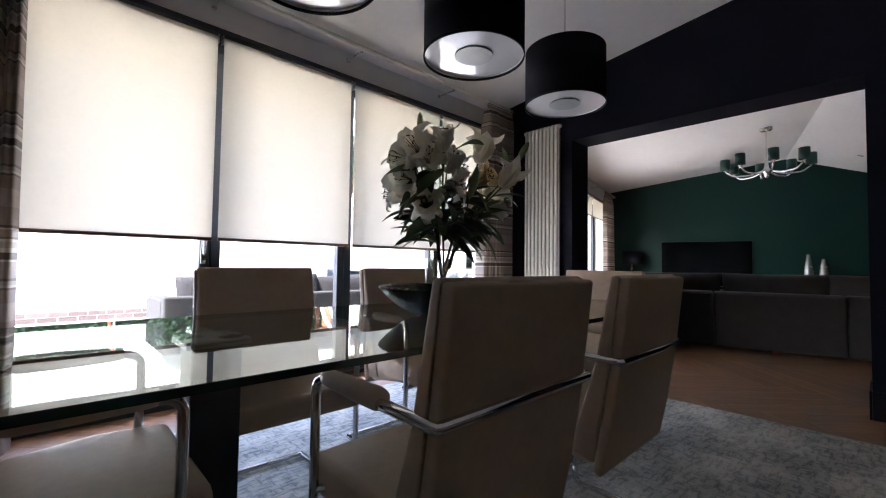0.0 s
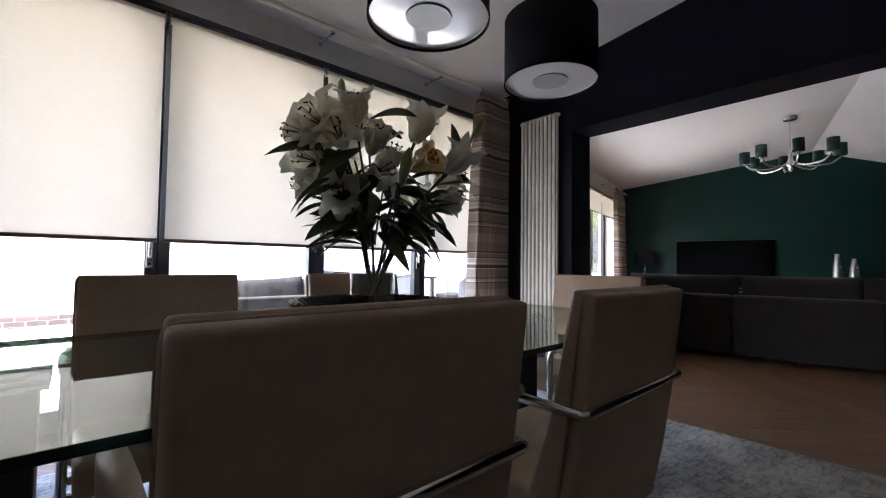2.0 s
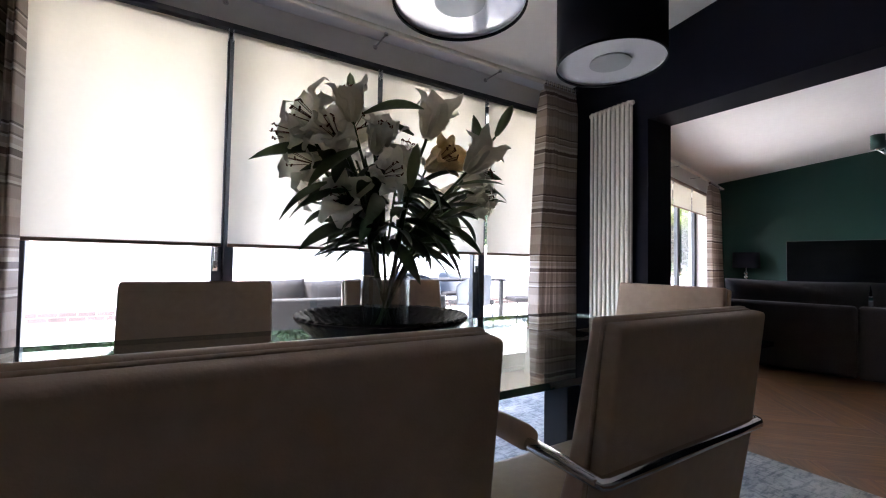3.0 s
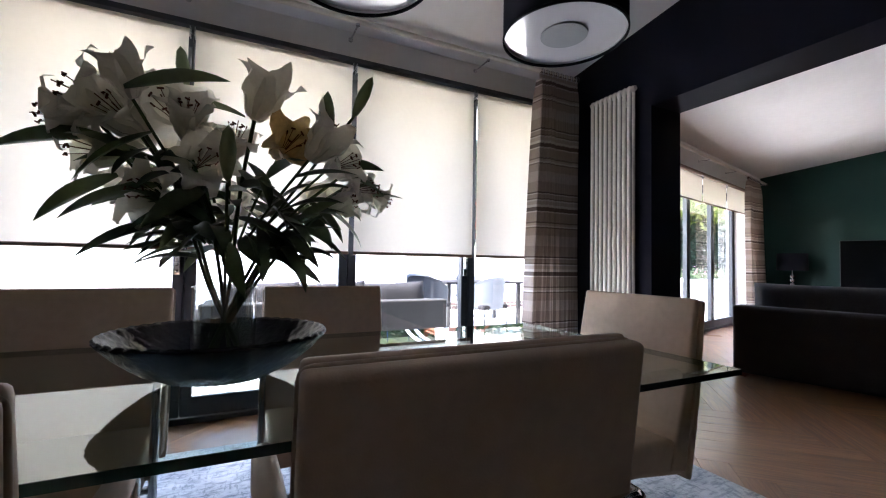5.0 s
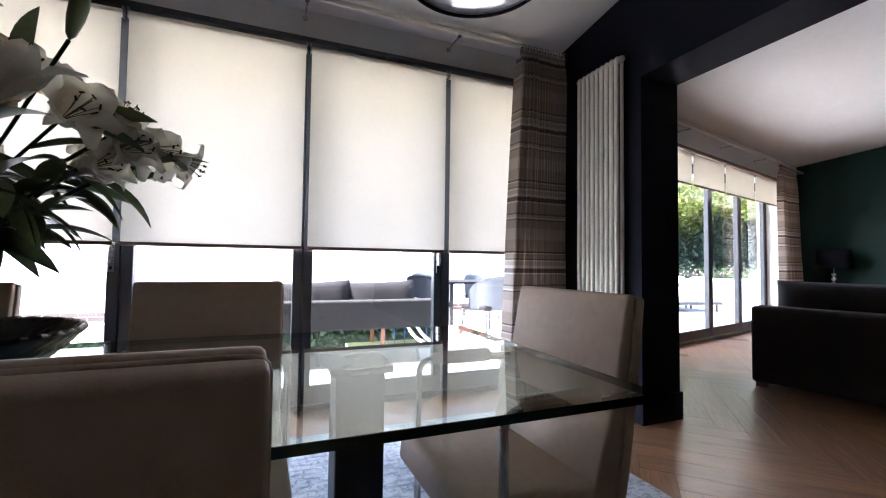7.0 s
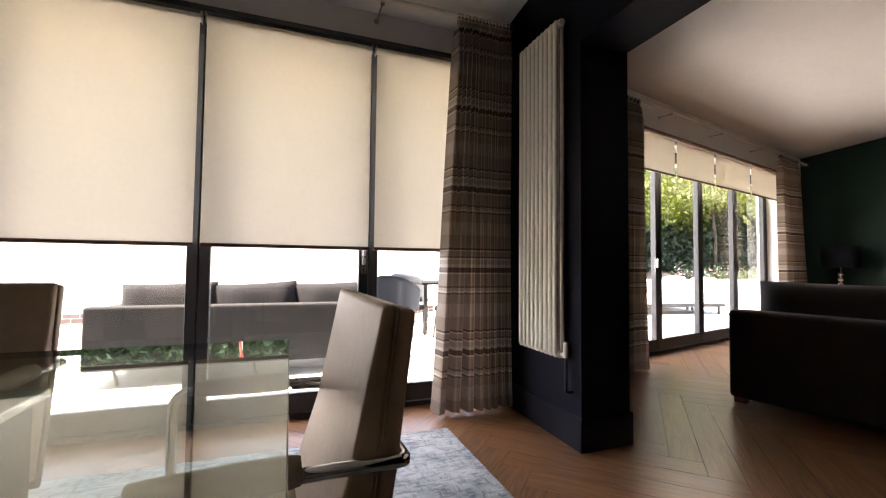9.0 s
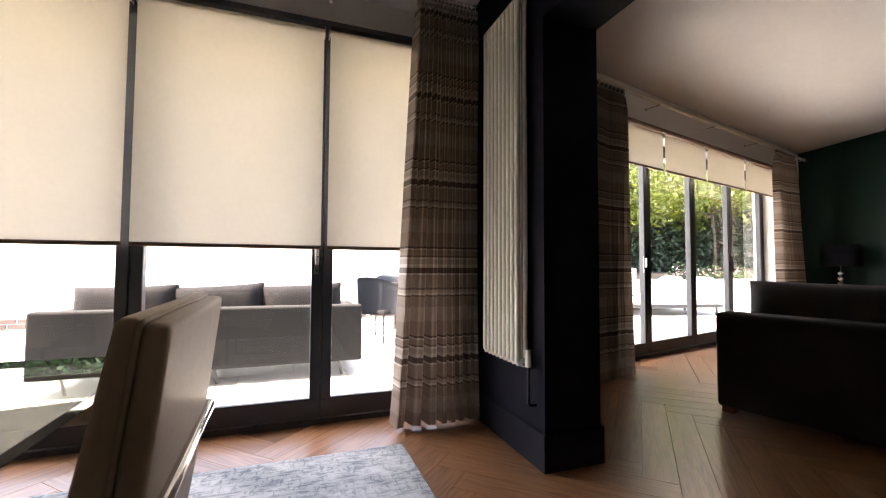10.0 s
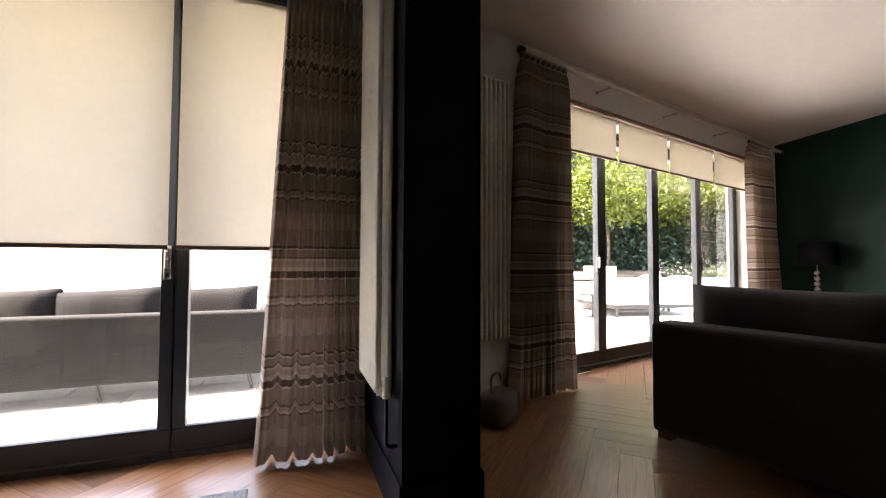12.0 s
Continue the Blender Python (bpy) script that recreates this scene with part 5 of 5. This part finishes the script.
def rope_chair(m, label=""):
    t = thing("garden_armchair", "blue grey rope garden armchair on thin metal legs", "garden chair", m, "garden chairs")
    bm = bmesh.new()
    n, nz = 22, 8
    rows = []
    for j in range(nz + 1):
        s = j / nz
        row = []
        for i in range(n + 1):
            f = i / n * 2 - 1
            a = f * 1.75
            top = 0.84 - 0.20 * abs(f) ** 2.2
            z = 0.36 + (top - 0.36) * s
            r = 1 + 0.08 * s
            row.append(bm.verts.new((0.30 * r * math.sin(a) * (1.0 if abs(a) < 1.57 else 1.02), -0.28 * r * math.cos(a), z)))
        rows.append(row)
    for j in range(nz):
        for i in range(n):
            bm.faces.new((rows[j][i], rows[j][i + 1], rows[j + 1][i + 1], rows[j + 1][i]))
    g = bmesh.ops.solidify(bm, geom=bm.faces[:], thickness=0.025)
    part("back", bm, M_ROPE, t, smooth=True)
    part("seat", box(-0.27, 0.27, -0.25, 0.27, 0.36, 0.43, 0.025, 3), M_CUSHION, t, "dark seat pad")
    for x, y in ((-0.25, 0.22), (0.25, 0.22), (-0.22, -0.22), (0.22, -0.22)):
        part("leg", cyl((x, y, 0.40), (x * 1.12, y * 1.12, 0.0), 0.011, 8), M_BLACK, t)
    return t


rc = rope_chair(pose(5.62, 6.35, GZ, 0, 0, 15))
copy_thing(rc, pose(4.85, 6.75, GZ, 0, 0, -50))
copy_thing(rc, pose(6.9, 6.55, GZ, 0, 0, 70))
copy_thing(rc, pose(5.35, 8.1, GZ, 0, 0, 190))
copy_thing(rc, pose(6.4, 8.1, GZ, 0, 0, 170))
gt = thing("garden_table", "dark garden dining table with slim legs", "garden table", pose(5.95, 7.25, GZ))
part("tabletop", box(-0.75, 0.75, -0.45, 0.45, 0.70, 0.735, 0.008), M_CUSHION, gt)
for x in (-0.68, 0.68):
    for y in (-0.38, 0.38):
        part("leg", box(x - 0.03, x + 0.03, y - 0.03, y + 0.03, 0, 0.70, 0.004), M_BLACK, gt)

egg = thing("hanging_chair_stand", "curved white frame of a hanging garden chair", "hanging chair", pose(4.7, 7.7, GZ))
for dx in (0, 0.16):
    part("arch", tube([(dx, 0, 0.02), (dx - 0.05, 0, 1.0), (dx + 0.20, 0, 1.75), (dx + 0.75, 0, 2.0)], 0.028, 10, 0.5, 8), M_WHITEPLASTIC, egg, smooth=True)
part("base_ring", tube([(-0.35, -0.5, 0.03), (0.9, -0.5, 0.03), (0.9, 0.5, 0.03), (-0.35, 0.5, 0.03)], 0.028, 10, 0.3, 6, closed=True), M_WHITEPLASTIC, egg, smooth=True)
par = thing("parasol", "closed white garden parasol", "parasol", pose(6.05, 8.7, GZ))
part("pole", cyl((0, 0, 0.05), (0, 0, 2.6), 0.025, 12), M_WHITEPLASTIC, par)
part("canopy", lathe([(0.03, 2.55), (0.07, 2.45), (0.13, 1.9), (0.17, 1.2), (0.15, 1.15), (0.04, 1.2)], 24, wave=lambda k, r, z: 0.02 * math.sin(k * 1.57)), M_DAYBED, par, "white furled cloth", smooth=True)
part("base", cyl((0, 0, 0), (0, 0, 0.06), 0.28, 28), M_PAVE, par)

for place_m in (pose(11.3, 8.0, GZ, 0, 0, -11), pose(11.475, 8.9, GZ, 0, 0, -11)):
    d = thing("daybed", "low white cushioned garden daybed", "daybed", place_m, "daybeds")
    part("frame", box(-0.95, 0.95, -0.45, 0.45, 0.16, 0.22, 0.008), M_BLACK, d)
    part("mattress", box(-0.93, 0.93, -0.43, 0.43, 0.222, 0.36, 0.03, 3), M_DAYBED, d)
    part("headrest", cushion(0.7, 0.8, 0.13, 0.4), M_DAYBED, d, smooth=True, at=pose(0.62, 0, 0.55, 0, -38, 0))
    for x in (-0.85, 0.85):
        for y in (-0.38, 0.38):
            part("leg", box(x - 0.02, x + 0.02, y - 0.02, y + 0.02, 0, 0.16), M_BLACK, d)
ct = thing("coffee_table", "small dark metal garden side table", "garden table", pose(9.95, 7.95, GZ))
part("tabletop", box(-0.25, 0.25, -0.25, 0.25, 0.42, 0.445, 0.004), M_BLACK, ct)
part("pedestal", cyl((0, 0, 0.02), (0, 0, 0.42), 0.02, 12), M_BLACK, ct)
part("base", box(-0.18, 0.18, -0.18, 0.18, 0, 0.02), M_BLACK, ct)


def leaf_cloud(rnd, count, pick, size, up=0.3):
    """Many small bent leaf quads; pick() gives their places."""
    vs, fs = [], []
    for _ in range(count):
        p = pick()
        s = size * rnd.uniform(0.6, 1.4)
        d = Vector((rnd.gauss(0, 1), rnd.gauss(0, 1), rnd.gauss(0, 1) + up)).normalized()
        a = d.orthogonal().normalized()
        a = Matrix.Rotation(rnd.uniform(0, 6.28), 3, d) @ a
        c = d.cross(a)
        k = len(vs)
        for q in (p - a * s, p + c * s * 0.45 + d * s * 0.12, p + a * s, p - c * s * 0.45 + d * s * 0.12):
            vs.append(q[:])
        fs += [(k, k + 1, k + 2), (k, k + 2, k + 3)]
    me = bpy.data.meshes.new("leaves")
    me.from_pydata(vs, [], fs)
    return me


def stuff(name, me, mat, label, cat, parent=None):
    me.materials.append(mat)
    o = new(name, me)
    if parent:
        o.parent = parent
        return o
    return tagged(o, label, cat, kind="stuff")


rg = random.Random(5)
HY = 17.0
stuff("hedge", leaf_cloud(rg, 52000, lambda: Vector((rg.uniform(-8, 24), HY + rg.uniform(0, 1) ** 2 * 1.6 - 0.5 * math.sin(rg.uniform(0, 6)), lawn_z(HY) - 0.1 + 5.0 * rg.random())), 0.11), M_HEDGE, "tall dense dark green hedge behind the lawn", "hedge")
stuff("tall_hedge", leaf_cloud(rg, 60000, lambda: Vector((rg.uniform(10.2, 34), 12.6 + rg.uniform(0, 1) ** 2 * 1.4 - 0.05 * rg.gauss(0, 4), 0.5 + 7.5 * rg.random())), 0.11), M_HEDGE2, "tall dark evergreen hedge behind the garden trees", "hedge")
# solid dark boxes added inside both hedges, in place of modelled branches
structure("tall_hedge_core", box(10.8, 34, 13.3, 14.2, 0.3, 7.6), M_SOIL_CORE, "solid dark box added inside the evergreen hedge", "hedge")
structure("hedge_core", box(-8, 24, HY + 0.6, HY + 1.8, lawn_z(HY) - 0.2, lawn_z(HY) + 4.8), M_SOIL_CORE, "solid dark box added inside the hedge", "hedge")
stuff("flower_bed", leaf_cloud(rg, 9000, lambda: Vector((rg.uniform(-6, 22), HY - 0.5 + rg.gauss(0, 0.3), lawn_z(HY) - 0.1 + abs(rg.gauss(0, 0.33)))), 0.07), M_HEDGE2, "low mixed shrubs along the hedge", "shrubs")


def tree(x, y, z, h, r, mat, seed, label, leaves, size):
    rt = random.Random(seed)
    t = thing("tree", label, "tree", pose(x, y, z), "garden trees")
    bm = tube([(0, 0, -0.1), (0.05, 0.02, h * 0.3), (-0.05, 0.06, h * 0.55), (0.02, 0, h * 0.8)], 0.034 * h / 3, 8, 0.3, 4)
    tips = []
    for k in range(9):
        a, s = rt.uniform(0, 6.28), rt.uniform(0.42, 0.78)
        e = Vector((r * 0.8 * math.cos(a), r * 0.8 * math.sin(a), h * (s + 0.17)))
        cyl((0, 0, h * s), e, 0.022 * h / 3, 6, 0.008, bm)
        tips += [e, e * 0.7 + Vector((0, 0, h * 0.12))]
    part("trunk", bm, M_BARK, t, "brown bark", smooth=True)
    clumps = [q + Vector((rt.gauss(0, r * 0.25), rt.gauss(0, r * 0.25), rt.gauss(0, h * 0.08))) for q in tips for _ in range(3)]

    def pick():
        q = rt.choice(clumps)
        return q + Vector((rt.gauss(0, r * 0.16), rt.gauss(0, r * 0.16), rt.gauss(0, r * 0.09)))
    stuff("crown", leaf_cloud(rt, leaves, pick, size), mat, "", "", t)
    return t


tree(13.0, 10.9, 0.6, 3.6, 2.0, M_ACER, 3, "yellow green maple in the garden", 5500, 0.085)
tree(17.0, 11.2, 0.65, 4.2, 2.2, M_ACER, 4, "yellow green maple in the garden", 5000, 0.09)
tree(21.5, 11.0, 0.65, 4.0, 2.0, M_ACER, 6, "yellow green maple in the garden", 4500, 0.09)
stuff("rose_bed", leaf_cloud(rg, 2500, lambda: Vector((rg.uniform(13.7, 20), 9.95 + rg.gauss(0, 0.12), 0.55 + abs(rg.gauss(0, 0.18)))), 0.05), M_HEDGE, "low rose bushes along the white wall", "shrubs")
stuff("rose_blossom", leaf_cloud(rg, 160, lambda: Vector((rg.uniform(13.7, 20), 9.9 + rg.gauss(0, 0.12), 0.72 + abs(rg.gauss(0, 0.12)))), 0.045), M_PINK, "pale pink rose blossoms along the white wall", "flowers")

# timber play deck with two swings, seen over the lawn
PDY = 14.2
pdz = lawn_z(PDY)
deck = thing("play_deck", "red brown timber play deck with swings and stair", "climbing frame", pose(6.2, PDY, pdz))
for x in (-0.2, 2.6):
    for y in (0, 1.6):
        part("post", box(x - 0.06, x + 0.06, y - 0.06, y + 0.06, -0.1, 1.5, 0.006), M_TIMBER, deck)
part("platform", box(-1.1, 2.8, -0.1, 1.8, 1.5, 1.72, 0.01), M_WHITEPLASTIC, deck, "white deck edge")
part("top_rail", box(-1.1, 2.8, -0.08, -0.02, 2.45, 2.52, 0.005), M_TIMBER, deck)
for k in range(26):
    part("baluster", box(-1.05 + 0.15 * k, -1.00 + 0.15 * k, -0.07, -0.03, 1.722, 2.45), M_TIMBER, deck)
for x in (0.35, 1.5):
    sw = part("swing_seat", box(x - 0.02, x + 0.38, 0.5, 0.66, 0.35, 0.39, 0.01), M_BLUE, deck, "blue swing seat")
    for dx in (0, 0.36):
        part("rope", cyl((x + dx, 0.58, 0.39), (x + dx, 0.58, 1.5), 0.012, 6), M_BLUE, sw)
for s in (0, 0.7):
    part("stair_string", tube([(2.8, 0.1 + s, 1.6), (4.6, 0.1 + s, 0.05)], 0.07, 6), M_TIMBER, deck)
for k in range(7):
    part("stair_tread", box(2.85 + 0.25 * k, 3.1 + 0.25 * k, 0.1, 0.8, 1.42 - 0.215 * k, 1.46 - 0.215 * k), M_TIMBER, deck)
    part("baluster", box(2.9 + 0.25 * k, 2.95 + 0.25 * k, 0.05, 0.10, 1.46 - 0.215 * k, 2.3 - 0.215 * k), M_TIMBER, deck)
part("stair_rail", tube([(2.8, 0.08, 2.4), (4.6, 0.08, 0.85)], 0.04, 6), M_TIMBER, deck)
bin_ = thing("storage_box", "red brown upright timber storage box", "storage box", pose(8.5, PDY - 0.4, pdz))
part("body", box(-0.4, 0.4, -0.3, 0.3, 0, 0.95, 0.01), M_TIMBER, bin_)
part("lid", box(-0.44, 0.44, -0.34, 0.34, 0.952, 1.02, 0.01), M_TIMBER, bin_)
post = thing("garden_post", "red and white leaning metal garden post", "post", pose(2.3, 12.5, lawn_z(12.5)))
part("red_leg", tube([(-0.10, 0, -0.05), (0.06, 0, 1.15)], 0.03, 8), M_RED, post, "red leg")
part("white_leg", tube([(0.02, 0.1, -0.05), (0.06, 0, 1.15)], 0.02, 8), M_WHITEPLASTIC, post)
part("cap", cyl((0.06, 0, 1.13), (0.07, 0, 1.25), 0.045, 12), M_RED, post)

# ---------------------------------------------------------------- pieces of the floor and patio
W, L = 0.145, 1.16


def plank_data(cx, cy, ang, l, w):
    """Bevelled top and sides of one plank."""
    c, s = math.cos(ang), math.sin(ang)
    h, e = 0.0, 0.0008
    vs = []
    for sx, sy, z, k in ((-1, -1, -0.006, 0), (1, -1, -0.006, 0), (1, 1, -0.006, 0), (-1, 1, -0.006, 0), (-1, -1, h, 1), (1, -1, h, 1), (1, 1, h, 1), (-1, 1, h, 1)):
        x, y = sx * (l / 2 - 0.0003 - k * e), sy * (w / 2 - 0.0003 - k * e)
        vs.append((cx + x * c - y * s, cy + x * s + y * c, z))
    fs = [(4, 5, 6, 7), (0, 1, 5, 4), (1, 2, 6, 5), (2, 3, 7, 6), (3, 0, 4, 7)]
    uv = [(sx * l / 2, sy * w / 2) for sx, sy in ((-1, -1), (1, -1), (1, 1), (-1, 1))]
    return vs, fs, uv * 2


def plank_mesh(vs, fs, uv, name="plank"):
    me = bpy.data.meshes.new(name)
    me.from_pydata(vs, [], fs)
    lay = me.uv_layers.new(name="plank")
    for lp in me.loops:
        lay.data[lp.index].uv = uv[lp.vertex_index]
    me.materials.append(M_WOOD)
    return me


one = plank_mesh(*plank_data(0, 0, 0, L, W))
vs_all, fs_all, uv_all = [], [], []
R45 = radians(45)
near = []


def indoors(x, y):
    if BX0 - 0.2 < x < NX2 + 0.25:
        return BY0 < y < WY + 0.2
    q = Vector((x, y, 0)) - LJ
    return x >= NX2 and q.dot(LE) < LU1 + 0.3 and -q.dot(LN) > -0.35 and y > -2.5


def edge_of(x):
    """Signed distance past the door line: a point on it and its outward normal."""
    return (Vector((0, WY + 0.03, 0)), Vector((0, 1, 0))) if x < NX2 else (LJ + LN * 0.20, LN)


def crosses(x, y, ang):
    p, nn = edge_of(x)
    c, s = math.cos(ang), math.sin(ang)
    return any((Vector((x + i * L / 2 * c - j * W / 2 * s, y + i * L / 2 * s + j * W / 2 * c, 0)) - p).dot(nn) > 0 for i in (-1, 1) for j in (-1, 1))


def clipped(x, y, ang):
    """The plank's top, cut off at the door line."""
    p, nn = edge_of(x)
    c, s = math.cos(ang), math.sin(ang)
    pts = []
    for i, j in ((-1, -1), (1, -1), (1, 1), (-1, 1)):
        lx, ly = i * (L / 2 - 0.002), j * (W / 2 - 0.002)
        pts.append((Vector((x + lx * c - ly * s, y + lx * s + ly * c, 0)), (lx, ly)))
    got = []
    for (a, ua), (b2, ub) in zip(pts, pts[1:] + pts[:1]):
        da, db = (a - p).dot(nn), (b2 - p).dot(nn)
        if da <= 0:
            got.append((a, ua))
        if da * db < 0:
            k = da / (da - db)
            got.append((a.lerp(b2, k), (ua[0] + (ub[0] - ua[0]) * k, ua[1] + (ub[1] - ua[1]) * k)))
    return [g[0][:] for g in got], [g[1] for g in got]


for n in range(-14, 15):
    for k in range(-70, 71):
        for kind in (0, 1):
            ax, ay = (L / 2, W / 2) if kind == 0 else (W / 2, W + L / 2)
            x0, y0 = k * W - n * L + ax, k * W + n * L + ay
            x, y = 5.307 + x0 * math.cos(R45) - y0 * math.sin(R45), 2.99 + x0 * math.sin(R45) + y0 * math.cos(R45)
            if not indoors(x, y):
                continue
            ang = R45 + (math.pi / 2 if kind else 0)
            if crosses(x, y, ang):
                o = len(vs_all)
                a, u = clipped(x, y, ang)
                if len(a) > 2:
                    vs_all += a
                    uv_all += u
                    fs_all.append(tuple(range(o, o + len(a))))
                continue
            if 2.6 < x < 7.2 and 2.3 < y < 4.4 and len(near) < 300 and not (x < 4.2 and y < 3.3):
                near.append((x, y, ang))
            else:
                a, f, u = plank_data(x, y, ang, L, W)
                o = len(vs_all)
                vs_all += a
                uv_all += u
                fs_all += [tuple(i + o for i in q) for q in f]
rest = new("parquet", plank_mesh(vs_all, fs_all, uv_all, "parquet"))
rest.parent = floor
tagged(rest, "brown oak parquet blocks", kind="stuff")
for x, y, a in near:
    o = new("plank", one)
    o.matrix_basis = pose(x, y, 0, 0, 0, math.degrees(a))
    o.parent = floor
tile = mesh_of(box(-0.447, 0.447, -0.297, 0.297, -0.012, 0, 0.003, 1), M_PAVE, False, "paving_slab")
for j in range(9):
    for i in range(20):
        y = WY + 0.35 + 0.3 + j * 0.602
        x = -3.0 + i * 0.902 + (0.45 if j % 2 else 0)
        if y + 0.3 > RWY - 0.1:
            continue
        o = new("paving_slab", tile)
        o.location = (x, y, GZ)
        o.parent = pv
